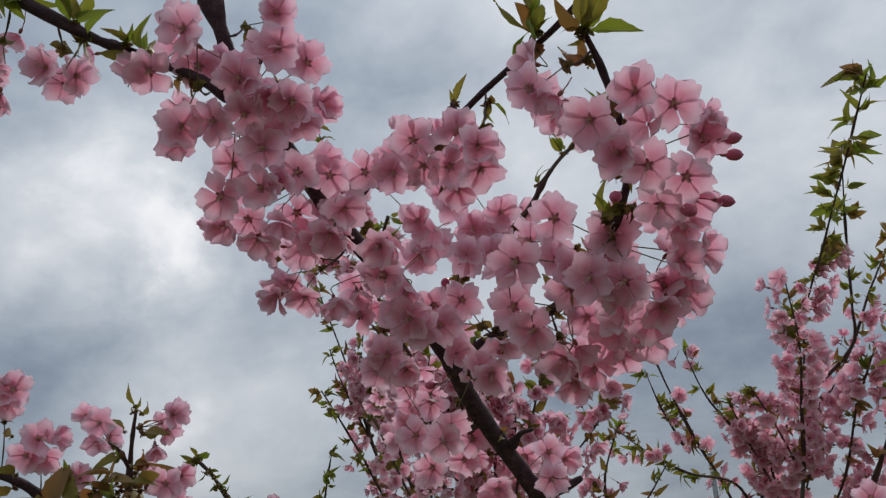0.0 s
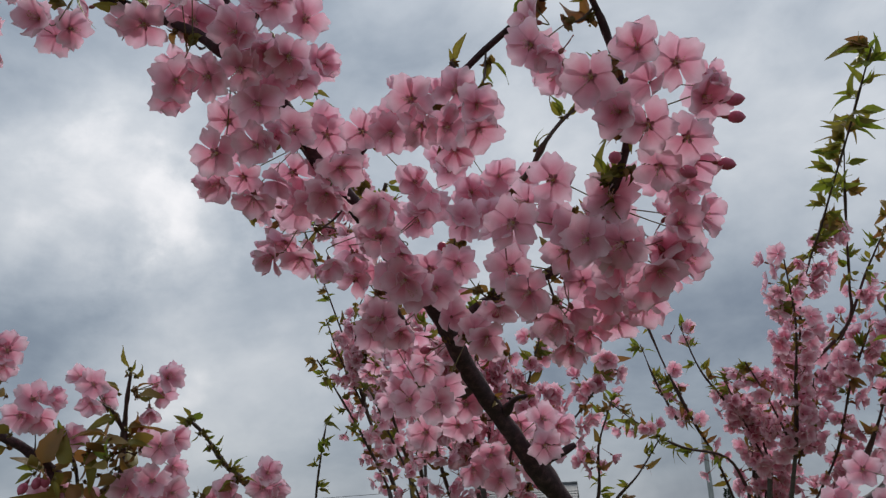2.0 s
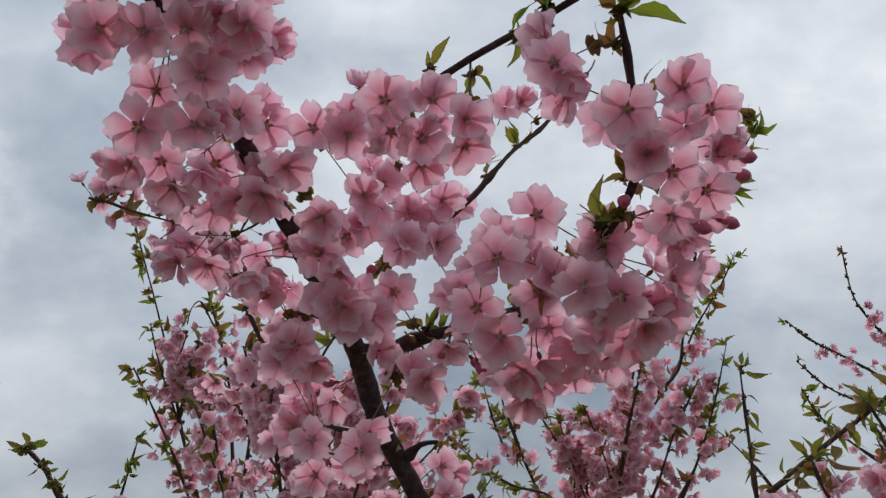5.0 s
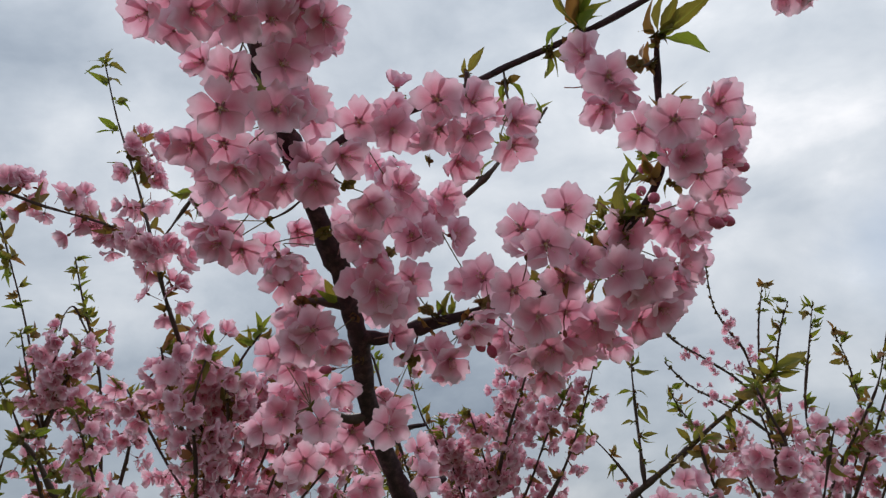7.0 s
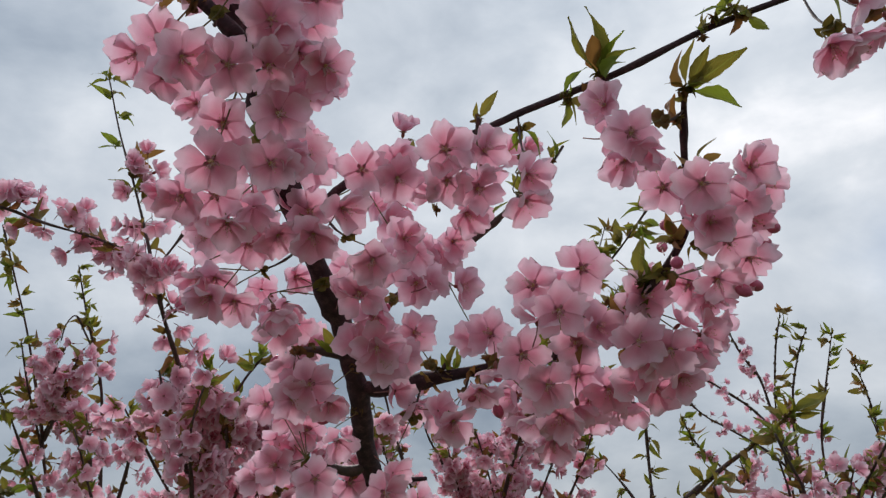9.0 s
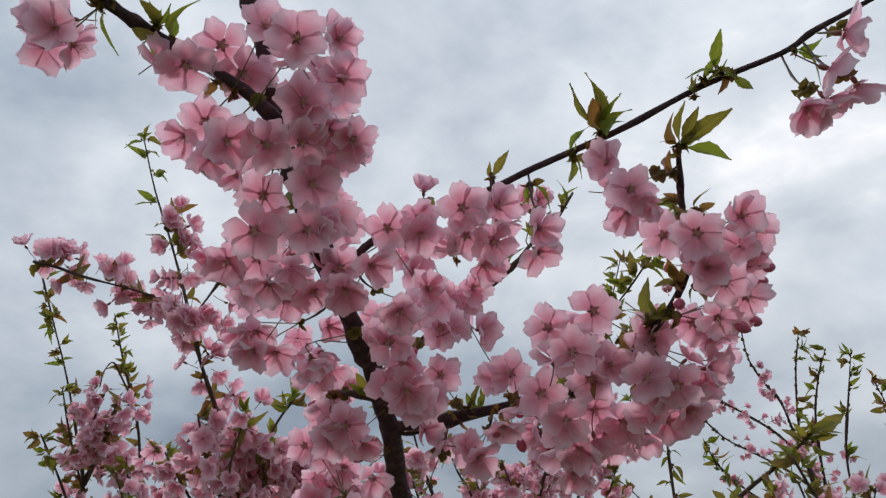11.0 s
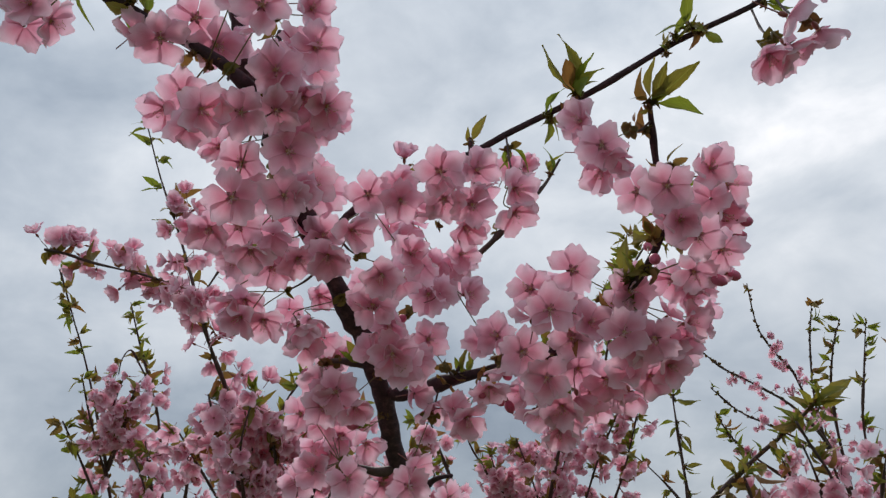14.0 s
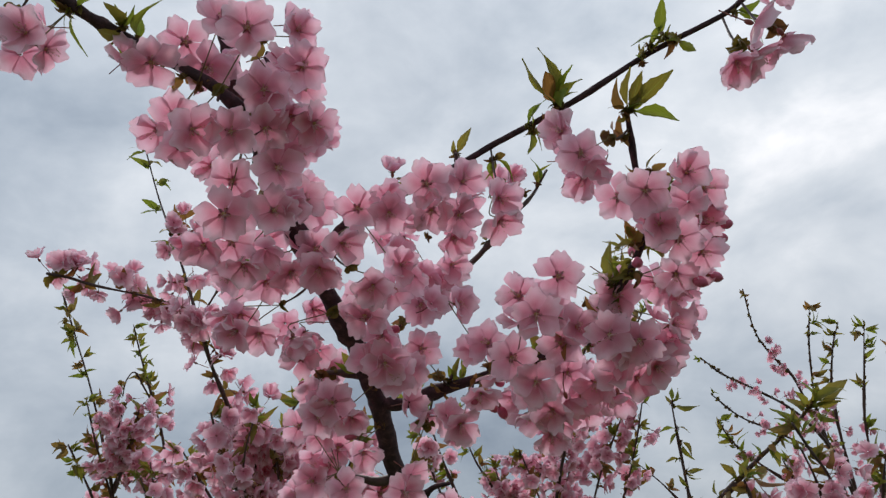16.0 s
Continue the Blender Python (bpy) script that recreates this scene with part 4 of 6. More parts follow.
spur(tree, (0.058, 0.738, 2.095), [(0.052, 0.710, 2.029, 0.41, -0.74, -0.53, 1, 1.00), (0.052, 0.717, 2.009, 0.37, -0.59, -0.71, 1, 1.00)])
spur(tree, (0.108, 0.701, 2.108), [(0.099, 0.677, 2.078, -0.74, -0.67, -0.13, 1, 1.00)])
spur(tree, (0.222, 0.594, 2.136), [(0.178, 0.539, 2.046, -0.22, -0.34, -0.92), (0.193, 0.533, 2.049, 0.77, -0.24, -0.60)])
spur(tree, (0.233, 0.581, 2.142), [(0.211, 0.524, 2.056, 0.76, -0.22, -0.61)])
spur(tree, (0.245, 0.568, 2.147), [(0.203, 0.511, 2.092, 0.75, -0.24, -0.62)])
spur(tree, (-0.283, 0.660, 2.166), [(-0.301, 0.681, 2.137, 0.91, 0.01, -0.42), (-0.312, 0.644, 2.127, 0.21, -0.67, -0.71)])
spur(tree, (-0.308, 0.646, 2.180), [(-0.348, 0.722, 2.182, -0.84, -0.45, -0.30)])
spur(tree, (-0.339, 0.628, 2.196), [(-0.396, 0.692, 2.138, 0.06, -0.15, -0.99), (-0.389, 0.675, 2.180, 0.02, -0.14, -0.99)])
spur(tree, (-0.364, 0.614, 2.210), [(-0.391, 0.663, 2.208, 0.37, -0.50, -0.79)])
spur(tree, (0.429, 1.215, 1.713), [(0.356, 1.159, 1.705, -0.38, -0.57, -0.73), (0.383, 1.160, 1.713, -0.46, -0.89, -0.04)])
spur(tree, (0.446, 1.193, 1.727), [(0.421, 1.171, 1.701, -0.33, -0.51, -0.80), (0.445, 1.170, 1.712, -0.39, -0.91, -0.15)])
spur(tree, (0.461, 1.175, 1.737), [(0.417, 1.152, 1.751, -0.54, -0.84, -0.01), (0.459, 1.162, 1.742, -0.42, -0.91, 0.01)])
spur(tree, (0.485, 1.148, 1.753), [(0.475, 1.154, 1.776, 0.93, -0.22, 0.29)])

bough(tree, "twig", [(0.028, 0.757, 2.083), (0.028, 0.750, 2.088), (0.026, 0.743, 2.093)], 0.0021, 0.0016, twig_mat, 50, 2, 6)
leaf_to(tree, (0.028, 0.750, 2.094), (0.036, 0.725, 2.110))
leaf_to(tree, (0.028, 0.751, 2.092), (0.024, 0.747, 2.109))
leaf_to(tree, (0.085, 0.712, 2.103), (0.096, 0.690, 2.124))
leaf_to(tree, (0.088, 0.712, 2.100), (0.092, 0.712, 2.071))
leaf_to(tree, (0.089, 0.711, 2.101), (0.104, 0.703, 2.093), BRONZE)
leaf_to(tree, (0.088, 0.711, 2.102), (0.093, 0.702, 2.109))
leaf_to(tree, (0.109, 0.692, 2.112), (0.066, 0.671, 2.140))
leaf_to(tree, (0.109, 0.691, 2.113), (0.103, 0.667, 2.163))
leaf_to(tree, (0.109, 0.691, 2.113), (0.116, 0.649, 2.127))
leaf_to(tree, (0.109, 0.691, 2.114), (0.111, 0.661, 2.138))
leaf_to(tree, (0.108, 0.692, 2.113), (0.095, 0.681, 2.136), BRONZE)
leaf_to(tree, (0.057, 0.739, 2.085), (0.053, 0.748, 2.067))
leaf_to(tree, (0.059, 0.738, 2.085), (0.085, 0.732, 2.071))
leaf_to(tree, (0.058, 0.739, 2.085), (0.072, 0.733, 2.086), BRONZE)
leaf_to(tree, (0.171, 0.643, 2.123), (0.171, 0.635, 2.148))
leaf_to(tree, (0.171, 0.638, 2.129), (0.159, 0.633, 2.139))
leaf_to(tree, (0.174, 0.633, 2.133), (0.181, 0.614, 2.150))
leaf_to(tree, (0.181, 0.624, 2.135), (0.178, 0.605, 2.167))
leaf_to(tree, (0.174, 0.632, 2.134), (0.187, 0.608, 2.133))
leaf_to(tree, (0.184, 0.622, 2.136), (0.186, 0.606, 2.135), BRONZE)
leaf_to(tree, (0.189, 0.619, 2.133), (0.191, 0.632, 2.126), BRONZE)
leaf_to(tree, (0.189, 0.619, 2.133), (0.197, 0.616, 2.121), BRONZE)
leaf_to(tree, (0.191, 0.618, 2.133), (0.205, 0.612, 2.109))
leaf_to(tree, (0.143, 0.637, 2.070), (0.142, 0.626, 2.108))
leaf_to(tree, (0.144, 0.636, 2.070), (0.149, 0.612, 2.096))
leaf_to(tree, (0.144, 0.636, 2.070), (0.166, 0.594, 2.088))
leaf_to(tree, (0.144, 0.635, 2.071), (0.184, 0.621, 2.058))
leaf_to(tree, (0.143, 0.638, 2.069), (0.132, 0.643, 2.058))
leaf_to(tree, (0.142, 0.637, 2.071), (0.127, 0.639, 2.090), BRONZE)
leaf_to(tree, (0.142, 0.637, 2.071), (0.132, 0.635, 2.080), BRONZE)
leaf_to(tree, (0.146, 0.653, 2.056), (0.121, 0.653, 2.062), BRONZE)
leaf_to(tree, (0.146, 0.653, 2.056), (0.137, 0.651, 2.071), BRONZE)
leaf_to(tree, (0.146, 0.653, 2.056), (0.142, 0.661, 2.055), BRONZE)
leaf_to(tree, (0.165, 0.664, 2.028), (0.148, 0.668, 2.032), BRONZE)
leaf_to(tree, (0.165, 0.664, 2.029), (0.160, 0.660, 2.045), BRONZE)
leaf_to(tree, (0.166, 0.663, 2.029), (0.171, 0.651, 2.033), BRONZE)
leaf_to(tree, (0.165, 0.665, 2.027), (0.159, 0.672, 2.026), BRONZE)
leaf_to(tree, (-0.139, 0.759, 2.091), (-0.135, 0.774, 2.069))
leaf_to(tree, (-0.142, 0.773, 2.075), (-0.150, 0.777, 2.052), BRONZE)
leaf_to(tree, (-0.137, 0.776, 2.071), (-0.133, 0.782, 2.063))
leaf_to(tree, (-0.144, 0.689, 2.167), (-0.153, 0.703, 2.153), BRONZE)
leaf_to(tree, (-0.143, 0.688, 2.165), (-0.134, 0.700, 2.151), BRONZE)
leaf_to(tree, (-0.250, 0.670, 2.153), (-0.257, 0.661, 2.172))
leaf_to(tree, (-0.250, 0.670, 2.153), (-0.239, 0.656, 2.166))
leaf_to(tree, (-0.249, 0.670, 2.153), (-0.251, 0.660, 2.171), BRONZE)
leaf_to(tree, (-0.241, 0.685, 2.134), (-0.260, 0.684, 2.143))
leaf_to(tree, (-0.206, 0.685, 2.124), (-0.213, 0.688, 2.111), BRONZE)
leaf_to(tree, (-0.206, 0.685, 2.124), (-0.194, 0.695, 2.116), BRONZE)
leaf_to(tree, (0.146, 0.730, 1.956), (0.134, 0.713, 1.994))
leaf_to(tree, (0.146, 0.730, 1.956), (0.134, 0.729, 1.973))
leaf_to(tree, (0.147, 0.726, 1.958), (0.143, 0.710, 1.977))
leaf_to(tree, (0.115, 0.769, 1.949), (0.105, 0.779, 1.941), BRONZE)
leaf_to(tree, (0.119, 0.766, 1.951), (0.127, 0.759, 1.940), BRONZE)
leaf_to(tree, (0.129, 0.756, 1.948), (0.146, 0.747, 1.960))
leaf_to(tree, (0.103, 0.802, 1.926), (0.090, 0.798, 1.941), BRONZE)
leaf_to(tree, (0.103, 0.802, 1.926), (0.111, 0.794, 1.936), BRONZE)
leaf_to(tree, (0.153, 0.747, 1.918), (0.142, 0.749, 1.924))
leaf_to(tree, (0.154, 0.746, 1.917), (0.164, 0.738, 1.923), BRONZE)
leaf_to(tree, (0.145, 0.758, 1.913), (0.134, 0.762, 1.903), BRONZE)
leaf_to(tree, (0.170, 0.690, 1.978), (0.160, 0.696, 1.965))
leaf_to(tree, (0.173, 0.690, 1.975), (0.181, 0.691, 1.964), BRONZE)
leaf_to(tree, (0.007, 0.796, 2.033), (-0.001, 0.799, 2.035), BRONZE)
leaf_to(tree, (0.033, 0.891, 1.921), (0.019, 0.892, 1.939), BRONZE)
bough(tree, "twig", [(0.035, 0.888, 1.921), (0.041, 0.887, 1.931), (0.045, 0.886, 1.941)], 0.0021, 0.0016, twig_mat, 50, 2, 6)
leaf_to(tree, (0.034, 0.891, 1.921), (0.039, 0.887, 1.909), BRONZE)
leaf_tuft(tree, (0.228, 0.588, 2.139), 3, 0.026, (.3, -.3, -.3))
leaf_tuft(tree, (-0.240, 0.680, 2.148), 3, 0.034, (-.1, -.1, 1))
leaf_tuft(tree, (-0.249, 0.677, 2.151), 2, 0.026, (-.7, -.3, -.2))
leaf_tuft(tree, (-0.281, 0.662, 2.163), 4, 0.024, (-.3, -.3, -.1))
leaf_tuft(tree, (-0.295, 0.654, 2.171), 5, 0.036, (.2, -.2, .6))
leaf_tuft(tree, (-0.352, 0.622, 2.201), 5, 0.036, (.1, -.2, -.4))
leaf_tuft(tree, (-0.140, 0.774, 2.085), 3, 0.026, (0, -.7, -.5))
leaf_tuft(tree, (0.043, 0.887, 1.916), 4, 0.026, (0, -.5, .8))
leaf_tuft(tree, (-0.048, 0.934, 1.946), 4, 0.024, (-.6, -.6, .3))
spur(tree, (-0.024, 0.787, 2.080), [(-0.028, 0.771, 2.094, -0.16, -0.75, 0.64, 2, 0.72)], 1.0, None)
leaf_tuft(tree, (-0.019, 0.793, 2.073), 3, 0.022, (0, -.3, .8))
leaf_tuft(tree, (0.151, 0.731, 1.955), 5, 0.021, (-.2, -.3, .9))
leaf_tuft(tree, (0.163, 0.700, 1.982), 6, 0.020, (-.7, -.4, .3), BRONZE)
leaf_tuft(tree, (0.127, 0.776, 1.931), 4, 0.020, (-.2, -.6, .6))
leaf_tuft(tree, (0.143, 0.748, 1.944), 5, 0.020, (.7, -.5, .3))
leaf_tuft(tree, (0.103, 0.812, 1.919), 3, 0.022, (-.2, -.6, .5))
leaf_tuft(tree, (0.118, 0.878, 2.094), 5, 0.030, (0, -.2, .8))
leaf_tuft(tree, (0.092, 0.886, 2.066), 2, 0.022, (0, -.2, 1))
leaf_tuft(tree, (0.156, 0.879, 2.134), 3, 0.030, (.2,-.2,.5))
leaf_tuft(tree, (0.013, 1.038, 1.837), 3, 0.012, (.9, -.2, .2), BRONZE)
leaf_tuft(tree, (0.140, 0.754, 1.941), 3, 0.019, (0.0, -.7, -0.7), BRONZE)
leaf_tuft(tree, (0.122, 0.783, 1.927), 3, 0.019, (-0.2, -.7, -0.7), BRONZE)
leaf_tuft(tree, (0.094, 0.823, 1.918), 3, 0.019, (0.2, -.7, -0.7), BRONZE)
leaf_tuft(tree, (-0.006, 0.940, 1.995), 3, 0.019, (0.2, -.7, -0.7), BRONZE)
leaf_tuft(tree, (0.059, 0.867, 1.916), 3, 0.019, (-0.2, -.7, -0.7), BRONZE)
leaf_tuft(tree, (0.059, 0.922, 2.041), 3, 0.019, (-0.5, -.7, -0.7), BRONZE)
leaf_tuft(tree, (0.158, 0.717, 1.963), 3, 0.019, (0.0, -.7, -0.7), BRONZE)
leaf_tuft(tree, (-0.001, 0.942, 1.999), 3, 0.019, (-0.2, -.7, -0.7), BRONZE)
leaf_tuft(tree, (0.031, 0.901, 1.915), 3, 0.019, (-0.8, -.7, -0.7), BRONZE)
leaf_tuft(tree, (-0.102, 0.847, 2.028), 3, 0.019, (0.2, -.7, -0.7), BRONZE)

bud(tree, (0.242, 0.688, 1.995), (1.00, -0.02, 0.02), (0.212, 0.689, 1.995))
bud(tree, (0.244, 0.702, 1.988), (0.99, 0.15, -0.08), (0.214, 0.697, 1.990))
bud(tree, (0.233, 0.708, 1.954), (0.97, -0.00, -0.26), (0.204, 0.708, 1.961))
bud(tree, (0.202, 0.685, 1.941), (0.71, -0.41, -0.57), (0.180, 0.697, 1.958))
bud(tree, (0.153, 0.691, 1.961), (-0.32, -0.76, -0.57), (0.161, 0.708, 1.973))
bud(tree, (-0.109, 0.752, 2.100), (0.95, -0.29, 0.15), (-0.137, 0.760, 2.095))
bud(tree, (0.080, 0.872, 1.912), (0.67, 0.70, -0.24), (0.067, 0.858, 1.917))
bud(tree, (0.079, 0.872, 1.882), (0.41, 0.23, -0.88), (0.067, 0.865, 1.908))
bud(tree, (0.078, 0.897, 1.893), (0.67, 0.48, -0.57), (0.058, 0.882, 1.910))
bud(tree, (-0.105, 0.941, 1.936), (-0.81, 0.46, -0.37), (-0.085, 0.930, 1.945))
bud(tree, (-0.054, 0.991, 1.891), (-0.95, 0.31, -0.07), (-0.026, 0.981, 1.893))
bud(tree, (0.174, 0.728, 2.007), (0.27, 0.76, 0.60), (0.166, 0.705, 1.989))
bud(tree, (0.186, 0.754, 1.999), (0.47, 0.71, 0.53), (0.172, 0.732, 1.983))
bud(tree, (-0.132, 0.714, 2.171), (0.88, 0.15, 0.45), (-0.158, 0.709, 2.157))
bud(tree, (-0.015, 0.897, 1.977), (0.44, -0.89, 0.14), (-0.028, 0.924, 1.973))
bud(tree, (0.044, 0.839, 1.889), (-0.56, -0.46, -0.69), (0.061, 0.853, 1.910))
spur(tree, (-0.671, 1.188, 1.820), [(-0.641, 1.133, 1.893, 0.79, -0.61, 0.07, 0, 1.10), (-0.663, 1.137, 1.870, 0.40, -0.79, -0.46, 0, 1.10), (-0.631, 1.157, 1.895, 0.98, -0.18, -0.04, 1, 1.05), (-0.651, 1.162, 1.868, 0.59, -0.54, -0.61, 1, 1.10)], 1.12, (0, 0, 1))
spur(tree, (-0.574, 1.231, 1.873), [(-0.579, 1.173, 1.915, 0.45, -0.89, -0.10, 0, 1.10), (-0.608, 1.181, 1.930, 0.01, -0.98, 0.19, 1, 0.90), (-0.588, 1.187, 1.889, 0.38, -0.46, -0.81, 1, 1.00), (-0.594, 1.229, 1.903, 0.81, -0.50, -0.31, 1, 0.95)], 1.12, (0, 0, 1))
spur(tree, (-0.560, 1.233, 1.914), [(-0.491, 1.225, 1.928, 0.84, -0.54, 0.06, 1, 1.10), (-0.511, 1.248, 1.906, 0.56, -0.54, -0.63, 1, 1.00), (-0.515, 1.220, 1.878, 0.37, -0.32, -0.87, 2, 1.00), (-0.531, 1.265, 1.923, 0.56, -0.82, -0.08, 1, 0.90)], 1.12, (0, 0, 1))
spur(tree, (-0.637, 1.213, 1.810), [(-0.607, 1.182, 1.843, 0.50, -0.82, 0.28, 1, 1.00)], 1.12, (0, 0, 1))
spur(tree, (-0.571, 1.255, 1.826), [(-0.502, 1.234, 1.829, 0.47, -0.88, -0.02, 0, 1.15), (-0.495, 1.267, 1.844, 0.75, -0.62, 0.21, 1, 1.00), (-0.503, 1.282, 1.802, 0.84, -0.49, -0.25, 1, 1.10), (-0.536, 1.258, 1.841, 0.08, -0.99, 0.05, 1, 1.00)], 1.12, (0, 0, 1))
spur(tree, (-0.573, 1.256, 1.793), [(-0.504, 1.223, 1.780, 0.48, -0.88, 0.02, 0, 1.15), (-0.539, 1.217, 1.770, 0.32, -0.94, -0.09, 0, 1.15), (-0.491, 1.261, 1.764, 0.71, -0.69, -0.14, 0, 1.10), (-0.518, 1.247, 1.751, 0.47, -0.81, -0.35, 1, 1.10)], 1.12, (0, 0, 1))
spur(tree, (-0.278, 1.032, 1.761), [(-0.239, 1.005, 1.771, 0.54, -0.84, 0.12, 1, 1.05), (-0.248, 1.013, 1.755, 0.37, -0.93, -0.07, 0, 1.05), (-0.237, 1.028, 1.752, 0.77, -0.59, -0.24, 1, 1.00)], 0.80, (0, 0, 1))
spur(tree, (-0.288, 1.028, 1.768), [(-0.282, 0.999, 1.752, 0.31, -0.95, 0.03, 1, 1.10), (-0.302, 1.000, 1.742, 0.23, -0.94, -0.27, 1, 1.00)], 0.80, (0, 0, 1))
spur(tree, (-0.710, 1.152, 1.852), [(-0.675, 1.109, 1.960, 0.43, -0.89, -0.14, 0, 1.10), (-0.688, 1.120, 1.940, 0.39, -0.52, -0.76, 1, 1.00), (-0.705, 1.118, 1.958, 0.14, -0.96, -0.25, 1, 1.10)], 1.12, (0, 0, 1))
spur(tree, (-0.657, 1.232, 1.788), [(-0.660, 1.200, 1.763, 0.38, -0.79, -0.48, 1, 1.00), (-0.636, 1.216, 1.754, 0.51, -0.66, -0.55, 1, 1.00), (-0.602, 1.240, 1.755, 0.67, -0.61, -0.43, 1, 1.00)], 1.12, (0, 0, 1))
leaf_to(tree, (-0.541, 1.202, 1.937), (-0.557, 1.192, 1.975))
leaf_to(tree, (-0.548, 1.213, 1.934), (-0.535, 1.206, 1.953))
leaf_to(tree, (-0.559, 1.227, 1.935), (-0.562, 1.218, 1.946))
leaf_to(tree, (-0.632, 1.177, 1.824), (-0.642, 1.144, 1.832))
leaf_to(tree, (-0.638, 1.191, 1.831), (-0.655, 1.191, 1.875))
leaf_to(tree, (-0.623, 1.174, 1.827), (-0.607, 1.156, 1.864))
leaf_to(tree, (-0.635, 1.175, 1.825), (-0.652, 1.170, 1.848))
leaf_to(tree, (-0.621, 1.162, 1.822), (-0.611, 1.175, 1.844))
leaf_to(tree, (-0.594, 1.205, 1.830), (-0.588, 1.198, 1.861))
leaf_to(tree, (-0.587, 1.196, 1.831), (-0.553, 1.186, 1.852))
leaf_to(tree, (-0.589, 1.201, 1.830), (-0.546, 1.205, 1.843))
leaf_to(tree, (-0.584, 1.189, 1.825), (-0.587, 1.165, 1.843))
leaf_to(tree, (-0.589, 1.196, 1.825), (-0.604, 1.195, 1.803))
leaf_to(tree, (-0.594, 1.212, 1.830), (-0.579, 1.230, 1.829))
leaf_to(tree, (-0.555, 1.203, 1.870), (-0.573, 1.157, 1.861))
leaf_to(tree, (-0.560, 1.207, 1.870), (-0.564, 1.189, 1.855))
leaf_to(tree, (-0.564, 1.214, 1.873), (-0.586, 1.189, 1.880), BRONZE)
leaf_to(tree, (-0.547, 1.234, 1.903), (-0.509, 1.244, 1.893))
leaf_to(tree, (-0.535, 1.214, 1.900), (-0.502, 1.214, 1.913), BRONZE)
leaf_to(tree, (-0.547, 1.237, 1.907), (-0.535, 1.246, 1.896))
leaf_to(tree, (-0.543, 1.224, 1.912), (-0.533, 1.228, 1.935), BRONZE)
leaf_to(tree, (-0.652, 1.176, 1.801), (-0.669, 1.145, 1.804))
leaf_to(tree, (-0.641, 1.156, 1.795), (-0.660, 1.135, 1.785))
leaf_to(tree, (-0.644, 1.168, 1.801), (-0.653, 1.140, 1.820), BRONZE)
leaf_to(tree, (-0.638, 1.197, 1.785), (-0.653, 1.203, 1.750), BRONZE)
leaf_to(tree, (-0.618, 1.207, 1.801), (-0.641, 1.201, 1.776), BRONZE)
leaf_to(tree, (-0.593, 1.211, 1.784), (-0.607, 1.218, 1.748), BRONZE)
leaf_to(tree, (-0.571, 1.223, 1.777), (-0.587, 1.230, 1.739), BRONZE)
leaf_to(tree, (-0.566, 1.217, 1.821), (-0.575, 1.201, 1.805), BRONZE)
leaf_to(tree, (-0.552, 1.217, 1.819), (-0.562, 1.208, 1.845), BRONZE)
leaf_to(tree, (-0.538, 1.229, 1.818), (-0.541, 1.216, 1.846), BRONZE)
leaf_to(tree, (-0.549, 1.242, 1.828), (-0.534, 1.246, 1.851), BRONZE)
leaf_to(tree, (-0.545, 1.254, 1.797), (-0.554, 1.248, 1.771), BRONZE)
leaf_to(tree, (-0.558, 1.207, 1.903), (-0.561, 1.188, 1.928), BRONZE)
leaf_to(tree, (-0.536, 1.208, 1.928), (-0.513, 1.205, 1.941), BRONZE)
leaf_to(tree, (-0.616, 1.192, 1.818), (-0.628, 1.189, 1.798), BRONZE)
leaf_to(tree, (-0.603, 1.203, 1.808), (-0.589, 1.213, 1.783), BRONZE)
leaf_to(tree, (-0.580, 1.207, 1.792), (-0.564, 1.229, 1.779), BRONZE)
leaf_to(tree, (-0.603, 1.175, 1.784), (-0.590, 1.188, 1.746), BRONZE)
leaf_to(tree, (-0.554, 1.214, 1.798), (-0.563, 1.186, 1.826), BRONZE)
leaf_to(tree, (-0.625, 1.171, 1.799), (-0.613, 1.190, 1.769), BRONZE)
leaf_to(tree, (-0.599, 1.207, 1.784), (-0.613, 1.191, 1.756), BRONZE)
leaf_to(tree, (-0.579, 1.217, 1.770), (-0.560, 1.242, 1.751), BRONZE)
leaf_to(tree, (-0.555, 1.235, 1.808), (-0.539, 1.239, 1.817), BRONZE)
leaf_to(tree, (-0.564, 1.240, 1.857), (-0.541, 1.244, 1.871), BRONZE)
leaf_to(tree, (-0.676, 1.123, 1.896), (-0.695, 1.114, 1.908), BRONZE)
leaf_to(tree, (-0.663, 1.126, 1.844), (-0.675, 1.098, 1.861), BRONZE)
leaf_to(tree, (-0.664, 1.125, 1.829), (-0.670, 1.100, 1.810), BRONZE)
leaf_to(tree, (-0.593, 1.186, 1.818), (-0.554, 1.189, 1.798), BRONZE)
leaf_to(tree, (-0.622, 1.190, 1.776), (-0.619, 1.161, 1.740), BRONZE)
leaf_to(tree, (-0.298, 0.968, 1.745), (-0.289, 0.974, 1.756), BRONZE)
leaf_to(tree, (-0.313, 0.984, 1.747), (-0.307, 0.985, 1.754), BRONZE)
leaf_to(tree, (-0.318, 0.970, 1.827), (-0.333, 0.957, 1.831))
leaf_to(tree, (-0.314, 0.963, 1.827), (-0.312, 0.949, 1.843))
leaf_to(tree, (-0.309, 0.955, 1.825), (-0.299, 0.952, 1.836))
leaf_to(tree, (-0.314, 0.966, 1.827), (-0.290, 0.961, 1.834))
leaf_to(tree, (-0.321, 0.977, 1.826), (-0.332, 0.963, 1.823))
leaf_to(tree, (-0.306, 0.975, 1.814), (-0.295, 0.985, 1.818))
